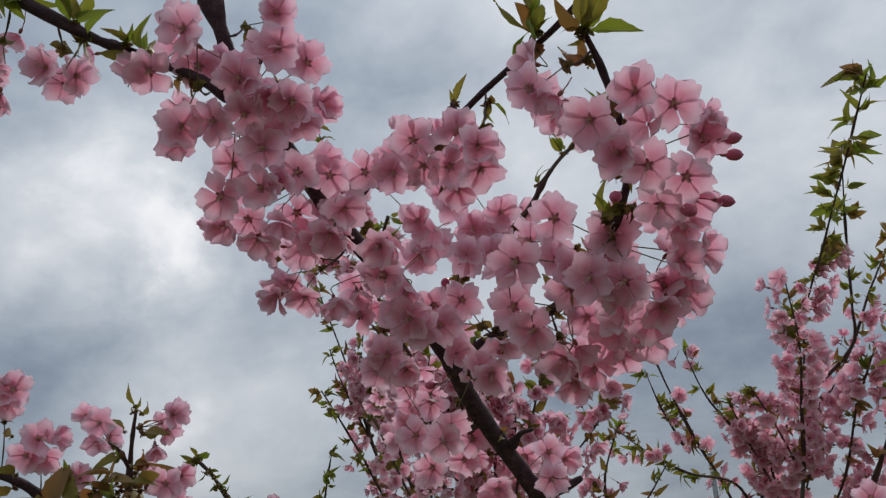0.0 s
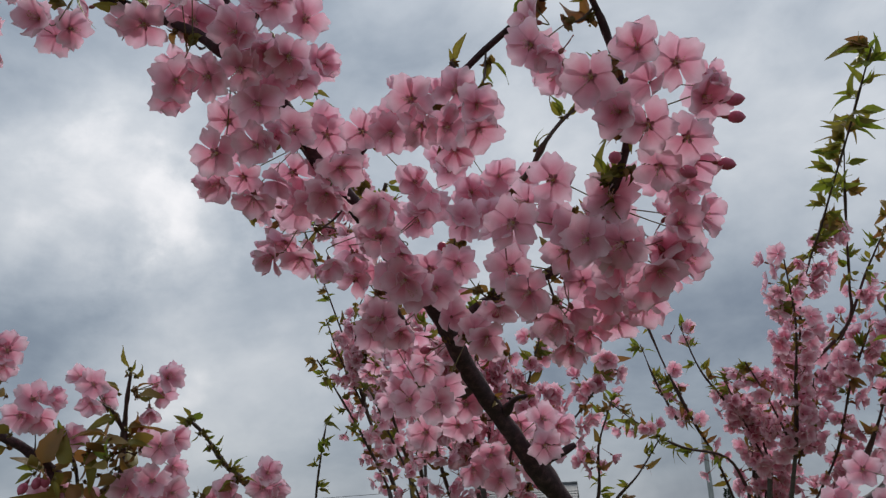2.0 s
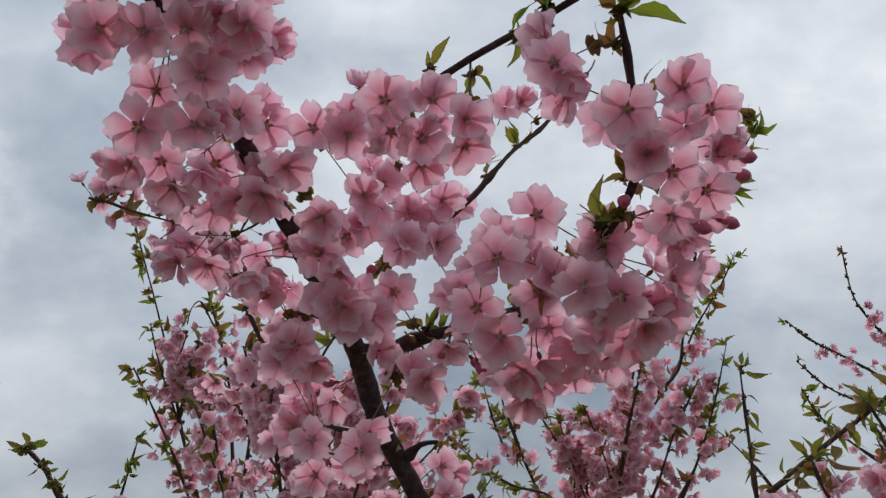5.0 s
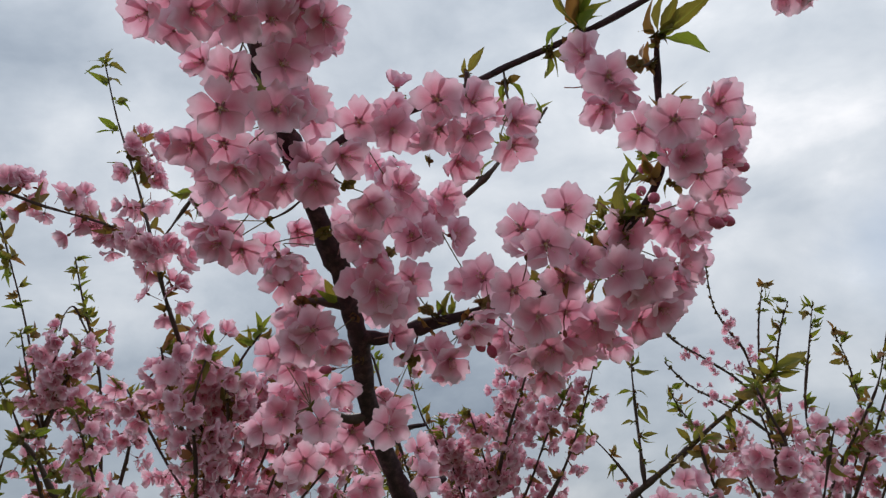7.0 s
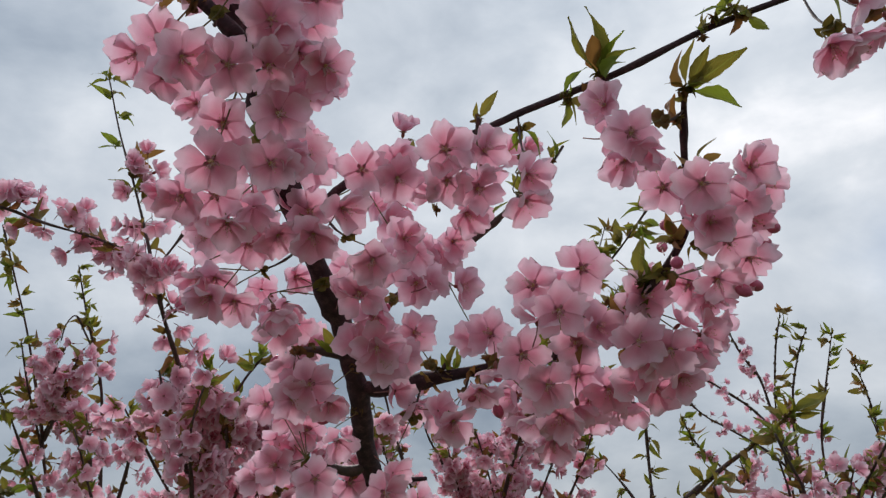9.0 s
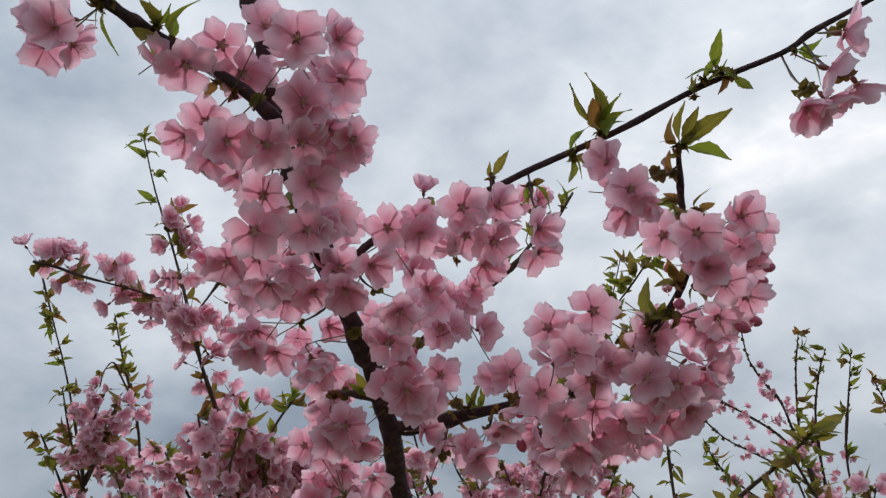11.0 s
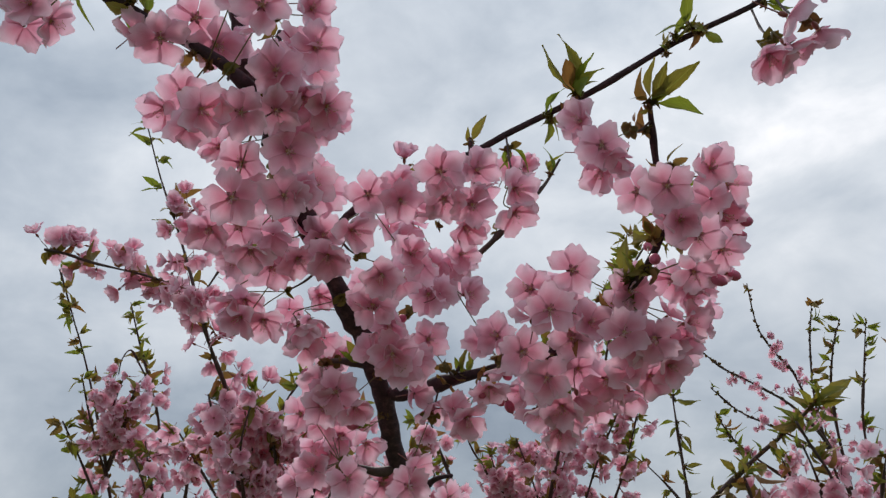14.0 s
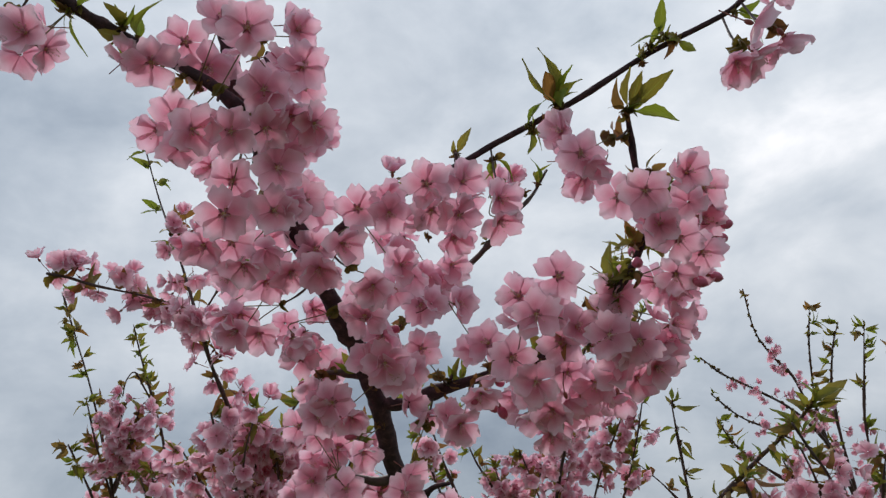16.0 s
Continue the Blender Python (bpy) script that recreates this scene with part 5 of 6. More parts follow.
leaf_to(tree, (-0.300, 0.961, 1.812), (-0.306, 0.955, 1.800))
leaf_to(tree, (-0.294, 0.979, 1.799), (-0.280, 0.986, 1.806))
leaf_to(tree, (-0.290, 0.968, 1.798), (-0.297, 0.961, 1.792))
leaf_to(tree, (-0.279, 0.977, 1.782), (-0.293, 0.964, 1.782))
leaf_to(tree, (-0.280, 0.983, 1.781), (-0.294, 0.978, 1.776))
leaf_to(tree, (-0.274, 0.990, 1.772), (-0.266, 0.992, 1.795))
leaf_to(tree, (-0.271, 0.984, 1.772), (-0.250, 0.981, 1.773))
leaf_to(tree, (-0.275, 1.005, 1.764), (-0.289, 0.985, 1.756))
leaf_to(tree, (-0.270, 1.001, 1.763), (-0.249, 1.000, 1.767))
leaf_to(tree, (-0.276, 1.004, 1.766), (-0.279, 0.993, 1.749), BRONZE)
leaf_to(tree, (-0.277, 0.985, 1.774), (-0.273, 0.989, 1.785))
leaf_to(tree, (-0.301, 0.978, 1.807), (-0.289, 0.980, 1.810))
leaf_to(tree, (-0.290, 0.983, 1.791), (-0.283, 0.987, 1.798))
bud(tree, (-0.671, 1.173, 1.775), (-0.16, -0.51, -0.84), (-0.665, 1.193, 1.802), 1.4)
bud(tree, (-0.658, 1.183, 1.782), (0.13, -0.48, -0.87), (-0.663, 1.195, 1.802), 1.4)
leaf_to(tree, (-0.611, 1.156, 1.786), (-0.601, 1.154, 1.757))
leaf_to(tree, (-0.551, 1.187, 1.836), (-0.584, 1.159, 1.861), BRONZE)
leaf_to(tree, (-0.607, 1.253, 1.824), (-0.620, 1.215, 1.801), BRONZE)
leaf_to(tree, (-0.660, 1.221, 1.832), (-0.669, 1.192, 1.803), BRONZE)
leaf_to(tree, (-0.652, 1.232, 1.820), (-0.661, 1.228, 1.788), BRONZE)
leaf_to(tree, (-0.592, 1.213, 1.824), (-0.576, 1.181, 1.868), BRONZE)
leaf_to(tree, (-0.558, 1.210, 1.839), (-0.530, 1.224, 1.825))
leaf_to(tree, (-0.547, 1.210, 1.788), (-0.566, 1.182, 1.774), BRONZE)
leaf_to(tree, (-0.527, 1.195, 1.823), (-0.499, 1.207, 1.856), BRONZE)
leaf_to(tree, (-0.591, 1.206, 1.793), (-0.578, 1.187, 1.821), BRONZE)
leaf_to(tree, (-0.562, 1.233, 1.821), (-0.558, 1.217, 1.785), BRONZE)
leaf_to(tree, (-0.574, 1.242, 1.823), (-0.568, 1.201, 1.859), BRONZE)
leaf_to(tree, (-0.635, 1.219, 1.775), (-0.615, 1.220, 1.752))
leaf_to(tree, (-0.653, 1.187, 1.785), (-0.620, 1.167, 1.813), BRONZE)
leaf_to(tree, (-0.583, 1.239, 1.819), (-0.557, 1.232, 1.841), BRONZE)
leaf_to(tree, (-0.528, 1.180, 1.825), (-0.506, 1.186, 1.847), BRONZE)
leaf_to(tree, (-0.584, 1.291, 1.842), (-0.551, 1.281, 1.886), BRONZE)
leaf_to(tree, (-0.600, 1.277, 1.769), (-0.613, 1.264, 1.718), BRONZE)
leaf_to(tree, (-0.545, 1.186, 1.808), (-0.553, 1.145, 1.827))
leaf_to(tree, (-0.586, 1.270, 1.790), (-0.554, 1.276, 1.835), BRONZE)
leaf_to(tree, (-0.596, 1.261, 1.837), (-0.619, 1.236, 1.860), BRONZE)
leaf_to(tree, (-0.569, 1.208, 1.807), (-0.573, 1.183, 1.840), BRONZE)
leaf_to(tree, (-0.546, 1.175, 1.812), (-0.553, 1.143, 1.779), BRONZE)
leaf_to(tree, (-0.567, 1.259, 1.848), (-0.539, 1.242, 1.884), BRONZE)
leaf_to(tree, (-0.656, 1.220, 1.791), (-0.631, 1.211, 1.755))
leaf_to(tree, (-0.574, 1.276, 1.806), (-0.583, 1.251, 1.850), BRONZE)
leaf_to(tree, (-0.586, 1.162, 1.802), (-0.614, 1.130, 1.830), BRONZE)
leaf_to(tree, (-0.573, 1.263, 1.850), (-0.560, 1.264, 1.880), BRONZE)
leaf_to(tree, (-0.632, 1.150, 1.800), (-0.604, 1.140, 1.846), BRONZE)
leaf_to(tree, (-0.580, 1.239, 1.797), (-0.567, 1.245, 1.753), BRONZE)
bud(tree, (-0.649, 1.189, 1.784), (0.38, -0.38, -0.84), (-0.658, 1.197, 1.802), 1.4)
leaf_to(tree, (0.589, 1.457, 2.001), (0.604, 1.431, 2.026))
leaf_to(tree, (0.589, 1.457, 1.997), (0.638, 1.450, 1.990))
leaf_to(tree, (0.589, 1.457, 2.000), (0.578, 1.457, 2.018))
leaf_to(tree, (0.589, 1.456, 2.004), (0.599, 1.452, 2.036))
leaf_to(tree, (0.593, 1.465, 1.958), (0.569, 1.493, 1.964))
leaf_to(tree, (0.593, 1.465, 1.953), (0.576, 1.478, 1.933))
leaf_to(tree, (0.593, 1.465, 1.958), (0.609, 1.454, 1.963), BRONZE)
leaf_to(tree, (0.596, 1.467, 1.936), (0.620, 1.449, 1.910))
leaf_to(tree, (0.596, 1.468, 1.932), (0.595, 1.458, 1.894))
leaf_to(tree, (0.593, 1.475, 1.906), (0.568, 1.489, 1.910))
leaf_to(tree, (0.597, 1.476, 1.883), (0.620, 1.452, 1.875))
leaf_to(tree, (0.597, 1.476, 1.880), (0.608, 1.465, 1.854))
leaf_to(tree, (0.598, 1.479, 1.856), (0.580, 1.478, 1.878))
leaf_to(tree, (0.598, 1.481, 1.838), (0.613, 1.466, 1.824))
leaf_to(tree, (0.723, 1.272, 1.940), (0.724, 1.273, 1.981), LEAVES)
leaf_to(tree, (0.725, 1.268, 1.944), (0.734, 1.238, 1.981), LEAVES)
leaf_to(tree, (0.726, 1.264, 1.947), (0.741, 1.223, 1.968), LEAVES)
leaf_to(tree, (0.728, 1.262, 1.949), (0.772, 1.209, 1.972), LEAVES)
leaf_to(tree, (0.729, 1.261, 1.946), (0.760, 1.232, 1.950), LEAVES)
leaf_to(tree, (0.732, 1.261, 1.940), (0.742, 1.262, 1.911), LEAVES)
leaf_to(tree, (0.728, 1.265, 1.935), (0.760, 1.261, 1.910), LEAVES)
leaf_to(tree, (0.725, 1.269, 1.940), (0.726, 1.264, 1.921), LEAVES)
leaf_to(tree, (0.721, 1.278, 1.935), (0.709, 1.274, 1.965), BRONZE)
leaf_to(tree, (0.723, 1.270, 1.944), (0.738, 1.243, 1.951), LEAVES)
leaf_to(tree, (0.728, 1.262, 1.952), (0.740, 1.202, 1.959), LEAVES)
leaf_to(tree, (0.701, 1.315, 1.915), (0.684, 1.312, 1.937), LEAVES)
leaf_to(tree, (0.700, 1.317, 1.913), (0.685, 1.329, 1.907), LEAVES)
leaf_to(tree, (0.699, 1.320, 1.911), (0.698, 1.321, 1.882), LEAVES)
leaf_to(tree, (0.697, 1.325, 1.906), (0.683, 1.336, 1.923), LEAVES)
leaf_to(tree, (0.700, 1.316, 1.915), (0.712, 1.300, 1.939), BRONZE)
leaf_to(tree, (0.690, 1.339, 1.899), (0.677, 1.358, 1.864), LEAVES)
leaf_to(tree, (0.690, 1.342, 1.896), (0.691, 1.331, 1.861), LEAVES)
leaf_to(tree, (0.693, 1.333, 1.901), (0.673, 1.341, 1.881), BRONZE)
leaf_to(tree, (0.657, 1.409, 1.855), (0.630, 1.411, 1.894))
leaf_to(tree, (0.656, 1.413, 1.853), (0.639, 1.409, 1.876))
leaf_to(tree, (0.657, 1.409, 1.855), (0.668, 1.386, 1.893))
leaf_to(tree, (0.660, 1.404, 1.860), (0.679, 1.390, 1.834), BRONZE)
leaf_to(tree, (0.668, 1.388, 1.868), (0.686, 1.391, 1.814), BRONZE)
leaf_to(tree, (0.666, 1.393, 1.862), (0.660, 1.420, 1.827), BRONZE)
leaf_to(tree, (0.642, 1.437, 1.836), (0.654, 1.404, 1.802), BRONZE)
leaf_to(tree, (0.637, 1.448, 1.831), (0.627, 1.470, 1.856))
leaf_to(tree, (0.634, 1.455, 1.824), (0.655, 1.452, 1.792), BRONZE)
leaf_to(tree, (0.624, 1.471, 1.811), (0.611, 1.497, 1.824))
leaf_to(tree, (0.623, 1.475, 1.809), (0.630, 1.456, 1.781), BRONZE)
leaf_to(tree, (0.674, 1.376, 1.877), (0.683, 1.362, 1.830), BRONZE)
leaf_to(tree, (0.649, 1.427, 1.843), (0.636, 1.439, 1.817), BRONZE)
leaf_to(tree, (0.681, 1.361, 1.884), (0.677, 1.370, 1.911))
leaf_to(tree, (0.711, 1.295, 1.921), (0.715, 1.290, 1.897), LEAVES)
inner_blossoms(tree)
settle(tree)


# ---- the other cherry trees behind it ----
far_rng = random.Random(21)


def stem(tree, points, bloom=(0, 1), leaf=(0, 1), dens=1.0, leafage=1.0, size=1.0):
    """One shoot of a tree: bare wood, clusters of blooms along one stretch of it and leaf pairs along another, from the tip down."""
    rng = far_rng
    path = spline(points, 6)
    length = sum((b - a).length for a, b in zip(path, path[1:]))
    top = min(0.0016 + 0.004 * length, 0.004)
    v, f = tube(points, 0.0011, top, 6, 5, 0.08, rng.randrange(999), 1.0, 6)
    part("shoot", mesh_of("shoot", v, f, twig_mat), tree)
    step = 0.021
    for i in range(int(length / step) + 1):
        t = min(0.999, (i + rng.uniform(0.1, 0.9)) * step / length)
        k = t * (len(path) - 1)
        p = path[int(k)].lerp(path[min(int(k) + 1, len(path) - 1)], k % 1)
        way = (path[int(k)] - path[min(int(k) + 1, len(path) - 1)]).normalized()
        out = Vector((rng.uniform(-1, 1), rng.uniform(-1, 1), rng.uniform(-0.5, 0.7))).normalized()
        out = (out - way * out.dot(way)).normalized()
        if bloom[0] <= t <= bloom[1]:
            full = 0.25 if rng.random() < 0.3 else 1.3
            for _ in range(int(dens * full * rng.uniform(1.0, 2.7) + rng.random())):
                d = (out * 1.2 + Vector((rng.uniform(-1, 1), rng.uniform(-1, 1), rng.uniform(-0.9, 0.6)))).normalized()
                place = p + d * rng.uniform(0.016, 0.046) * size
                face = (d + Vector((0, -0.35, -0.25)) + Vector((rng.uniform(-1, 1), rng.uniform(-1, 1), rng.uniform(-1, 1))) * 0.5).normalized()
                part("blossom", FAR_BLOOMS[rng.randrange(8)], tree, toward(place, face, rng.uniform(0, 6.28), size * rng.uniform(0.95, 1.2)))
            if rng.random() < 0.3 and size == 1.0:
                part("bud_scale", BRACTS[rng.randrange(5)], tree, toward(p, out, rng.uniform(0, 6.28), rng.uniform(0.8, 1.3)))
            if size == 1.0 and rng.random() < 0.6:
                for _ in range(2):
                    d = (out + Vector((rng.uniform(-1, 1), rng.uniform(-1, 1), rng.uniform(-0.5, 1))) * 0.9).normalized()
                    part("leaf", BRONZE[rng.randrange(8)], tree, toward(p, d, rng.uniform(0, 6.28), rng.uniform(0.020, 0.038)))
        if size < 1.0 and t < 0.6:
            part("bud_scale", BRACTS[rng.randrange(5)], tree, toward(p, out, rng.uniform(0, 6.28), rng.uniform(0.5, 0.8)))
        if leaf[0] <= t <= leaf[1] and (i == 0 or rng.random() < 0.62):
            kinds = BRONZE if rng.random() < 0.24 else LEAVES
            for _ in range(rng.choice((4, 5, 6)) + (2 if i == 0 else 0)):
                d = (out * 1.1 + way * 0.4 + Vector((rng.uniform(-1, 1), rng.uniform(-1, 1), rng.uniform(-0.6, 0.8))) * 0.75).normalized()
                part("leaf", kinds[rng.randrange(8)], tree, toward(p + d * 0.003, d, rng.uniform(0, 6.28), leafage * rng.uniform(0.018, 0.040)))


def far_tree(place, crotch, label):
    t = thing("cherry_tree", place, label, "tree", "cherry trees in the background")
    x, y, z = place
    cx, cy, cz = crotch
    bough(t, "trunk", [(x, y, z), (x + 0.02, y - 0.02, cz * 0.4), (x * 0.5 + cx * 0.5, y * 0.5 + cy * 0.5, cz * 0.75), (cx, cy, cz)], 0.045, 0.016, old_bark_mat, int(abs(x) * 100), 5, 10, taper=0.7)
    return t


tree_a = far_tree((-0.10, 1.95, 0), (-0.09, 1.80, 1.42), "young cherry tree with large pink blossoms on upright shoots")
tree_b = far_tree((-0.42, 2.75, 0), (-0.42, 2.60, 1.40), "slender cherry tree, sparse pink blossoms and fresh green leaf tips")
tree_r = far_tree((0.52, 2.85, 0), (0.50, 2.66, 1.25), "cherry tree with tall leafy shoots over dense pink blossoms")
tree_c = far_tree((1.42, 2.25, 0), (1.40, 2.05, 1.35), "cherry tree with many thin twigs and small pink flowers")
stem(tree_a, [(-0.335, 1.393, 2.483), (-0.312, 1.423, 2.399), (-0.287, 1.421, 2.325), (-0.262, 1.412, 2.243), (-0.241, 1.413, 2.167), (-0.221, 1.458, 2.105), (-0.194, 1.536, 2.047), (-0.170, 1.617, 1.984), (-0.148, 1.705, 1.906), (-0.133, 1.866, 1.803)], bloom=(0.22, 1), leaf=(0, 0.3), dens=1.0, leafage=1.25)
stem(tree_a, [(-0.254, 1.497, 2.220), (-0.339, 1.491, 2.246), (-0.413, 1.485, 2.263), (-0.458, 1.482, 2.278), (-0.493, 1.482, 2.286)], bloom=(0.15, 0.93), leaf=(0.93, 1), dens=2.6)
stem(tree_a, [(-0.238, 1.409, 2.175), (-0.208, 1.353, 2.202), (-0.176, 1.304, 2.238)], bloom=(0, 0.7), leaf=(0.6, 1), dens=0.7)
stem(tree_a, [(-0.067, 1.491, 2.071), (-0.101, 1.544, 2.026), (-0.117, 1.605, 1.979), (-0.132, 1.725, 1.907), (-0.133, 1.866, 1.803)], bloom=(0.5, 1), leaf=(0, 0.55), dens=1)
stem(tree_a, [(-0.021, 1.627, 2.008), (-0.029, 1.657, 1.943), (-0.053, 1.757, 1.863), (-0.110, 1.889, 1.791)], bloom=(0, 1), leaf=(0, 0.2), dens=1.7)
stem(tree_a, [(-0.288, 1.695, 2.022), (-0.248, 1.737, 1.956), (-0.198, 1.828, 1.878), (-0.133, 1.894, 1.793)], bloom=(0, 1), leaf=(0, 0.3), dens=1.2)
stem(tree_a, [(-0.125, 1.538, 1.998), (-0.112, 1.622, 1.934), (-0.115, 1.781, 1.849)], bloom=(0, 1), leaf=(0, 0.1), dens=1.2)
stem(tree_a, [(-0.180, 1.604, 2.021), (-0.149, 1.658, 1.959), (-0.135, 1.817, 1.862)], bloom=(0, 1), leaf=(0, 0.2), dens=1.5)
stem(tree_a, [(0.049, 1.692, 1.952), (0.030, 1.737, 1.886), (-0.046, 1.869, 1.796)], bloom=(0, 1), leaf=(0, 0.1), dens=1.5)
stem(tree_a, [(-0.226, 1.521, 2.045), (-0.208, 1.591, 1.982), (-0.168, 1.737, 1.900)], bloom=(0, 1), leaf=(0, 0.1), dens=1.5)
stem(tree_a, [(-0.085, 1.581, 2.013), (-0.074, 1.672, 1.937), (-0.092, 1.815, 1.839)], bloom=(0, 1), leaf=(0.3, 0.6), dens=1.5)
stem(tree_b, [(-0.297, 2.036, 2.065), (-0.294, 2.127, 1.977), (-0.330, 2.300, 1.853)], bloom=(0, 1), leaf=(0, 0.2), dens=1.10)
stem(tree_b, [(-0.378, 2.006, 2.052), (-0.370, 2.096, 1.967), (-0.365, 2.253, 1.854)], bloom=(0, 1), leaf=(0, 0.2), dens=1.02)
stem(tree_b, [(-0.600, 2.060, 2.474), (-0.570, 2.094, 2.373), (-0.536, 2.132, 2.260), (-0.511, 2.239, 2.121), (-0.491, 2.350, 1.972), (-0.469, 2.532, 1.790)], bloom=(0.5, 0.9), leaf=(0, 0.75), dens=0.34)
stem(tree_b, [(-0.524, 2.038, 2.206), (-0.511, 2.128, 2.116), (-0.493, 2.308, 1.996), (-0.469, 2.526, 1.804)], bloom=(0.3, 1), leaf=(0, 0.4), dens=0.59)
stem(tree_b, [(-0.408, 2.021, 2.173), (-0.435, 2.106, 2.120), (-0.497, 2.272, 2.032)], bloom=(0, 0.8), leaf=(0.2, 0.6), dens=1.36)
stem(tree_b, [(-0.440, 2.087, 2.399), (-0.428, 2.118, 2.344), (-0.412, 2.148, 2.283), (-0.392, 2.180, 2.209), (-0.372, 2.244, 2.102), (-0.365, 2.446, 1.794)], bloom=(0.45, 1), leaf=(0, 0.7), dens=0.51)
stem(tree_b, [(-0.565, 2.087, 2.118), (-0.537, 2.165, 2.046), (-0.503, 2.315, 1.931), (-0.476, 2.472, 1.804)], bloom=(0.5, 1), leaf=(0, 0.7), dens=0.26)
stem(tree_b, [(-0.439, 2.107, 2.120), (-0.406, 2.197, 2.017), (-0.389, 2.358, 1.885)], bloom=(0, 1), leaf=(0, 0.2), dens=1.02)
stem(tree_b, [(-0.458, 2.105, 2.227), (-0.451, 2.097, 2.262), (-0.435, 2.113, 2.287), (-0.416, 2.145, 2.256), (-0.394, 2.178, 2.215)], bloom=(0.9, 1), leaf=(0, 0.85), dens=0.26, leafage=0.9)
stem(tree_b, [(-0.435, 2.021, 2.193), (-0.463, 2.084, 2.137), (-0.490, 2.191, 2.086), (-0.493, 2.308, 1.996)], bloom=(0, 0.7), leaf=(0.1, 0.3), dens=1.27)
stem(tree_b, [(-0.414, 2.041, 2.127), (-0.444, 2.122, 2.086), (-0.490, 2.270, 2.031)], bloom=(0, 0.8), leaf=(0.3, 0.5), dens=1.19)
stem(tree_b, [(-0.527, 2.061, 1.958), (-0.549, 2.085, 1.879), (-0.591, 2.170, 1.770), (-0.626, 2.275, 1.605)], bloom=(0.5, 0.5), leaf=(0, 0.6), dens=0.09)
stem(tree_b, [(-0.390, 1.957, 2.014), (-0.354, 2.060, 1.887), (-0.315, 2.168, 1.752), (-0.316, 2.270, 1.613)], bloom=(0, 0.8), leaf=(0, 0.4), dens=0.77)
stem(tree_r, [(0.577, 1.261, 2.353), (0.579, 1.313, 2.337), (0.583, 1.449, 2.294), (0.594, 1.589, 2.270), (0.604, 1.740, 2.238), (0.606, 1.855, 2.208), (0.615, 2.025, 2.160), (0.631, 2.148, 2.095), (0.600, 2.278, 1.980), (0.574, 2.449, 1.855), (0.470, 2.609, 1.539)], bloom=(0.42, 1), leaf=(0, 0.5), dens=1.3, leafage=1.3)
stem(tree_r, [(0.640, 1.606, 2.395), (0.652, 1.682, 2.342), (0.664, 1.753, 2.294), (0.690, 1.876, 2.231), (0.716, 1.991, 2.179), (0.730, 2.118, 2.109), (0.607, 2.264, 1.999)], bloom=(0.95, 1), leaf=(0, 0.9), dens=0.3, leafage=1.05)
stem(tree_r, [(0.804, 1.850, 2.349), (0.802, 1.923, 2.305), (0.794, 1.994, 2.268), (0.779, 2.068, 2.219), (0.745, 2.164, 2.118), (0.685, 2.305, 2.007), (0.607, 2.264, 1.999)], bloom=(0.5, 1), leaf=(0, 0.5), dens=1.2)
stem(tree_r, [(0.207, 2.124, 2.186), (0.261, 2.131, 2.189), (0.316, 2.189, 2.050), (0.371, 2.242, 1.924), (0.429, 2.338, 1.829), (0.495, 2.506, 1.687)], bloom=(0.4, 0.9), leaf=(0, 0.6), dens=0.5)
stem(tree_r, [(0.351, 2.108, 2.145), (0.393, 2.153, 2.036), (0.455, 2.213, 1.956), (0.529, 2.342, 1.865)], bloom=(0.0, 0.1), leaf=(0, 0.6), dens=0.8)
stem(tree_r, [(0.164, 2.086, 1.966), (0.239, 2.140, 1.909), (0.330, 2.204, 1.861), (0.445, 2.286, 1.835), (0.510, 2.431, 1.757)], bloom=(0, 0.3), leaf=(0.1, 0.7), dens=0.5)
stem(tree_r, [(0.275, 2.136, 1.877), (0.217, 2.155, 1.798), (0.147, 2.224, 1.720), (0.130, 2.327, 1.572)], bloom=(0.9, 1), leaf=(0, 0.8), dens=0.1)
stem(tree_r, [(0.467, 2.190, 1.966), (0.507, 2.282, 1.875), (0.525, 2.434, 1.756)], bloom=(0, 1), leaf=(0, 0.3), dens=1.3)
stem(tree_r, [(0.638, 2.103, 2.004), (0.635, 2.245, 1.889), (0.602, 2.395, 1.750), (0.544, 2.546, 1.596)], bloom=(0, 1), leaf=(0.1, 0.5), dens=1.5)
stem(tree_r, [(0.734, 1.980, 2.074), (0.700, 2.072, 1.966), (0.685, 2.219, 1.829), (0.624, 2.370, 1.678)], bloom=(0, 1), leaf=(0.1, 0.4), dens=1.5)
stem(tree_r, [(0.783, 1.907, 2.152), (0.778, 2.005, 2.024), (0.754, 2.102, 1.889), (0.716, 2.253, 1.750)], bloom=(0.2, 1), leaf=(0, 0.5), dens=1.3)
stem(tree_r, [(0.495, 2.195, 1.964), (0.544, 2.303, 1.833), (0.549, 2.453, 1.711)], bloom=(0, 1), leaf=(0.1, 0.3), dens=1.6)
stem(tree_r, [(0.498, 1.637, 2.149), (0.547, 1.826, 2.069), (0.575, 2.028, 1.971), (0.591, 2.187, 1.851)], bloom=(0, 1), leaf=(0.1, 0.3), dens=1.4)
stem(tree_r, [(0.476, 2.030, 2.029), (0.532, 2.108, 1.942), (0.591, 2.197, 1.825)], bloom=(0, 1), leaf=(0, 0.3), dens=1.2)
stem(tree_r, [(0.448, 2.160, 2.007), (0.486, 2.212, 1.914), (0.541, 2.277, 1.804)], bloom=(0, 1), leaf=(0, 0.3), dens=1.2)
stem(tree_r, [(0.258, 2.167, 2.114), (0.289, 2.199, 2.019), (0.339, 2.281, 1.928)], bloom=(0.6, 1), leaf=(0, 0.8), dens=0.4)
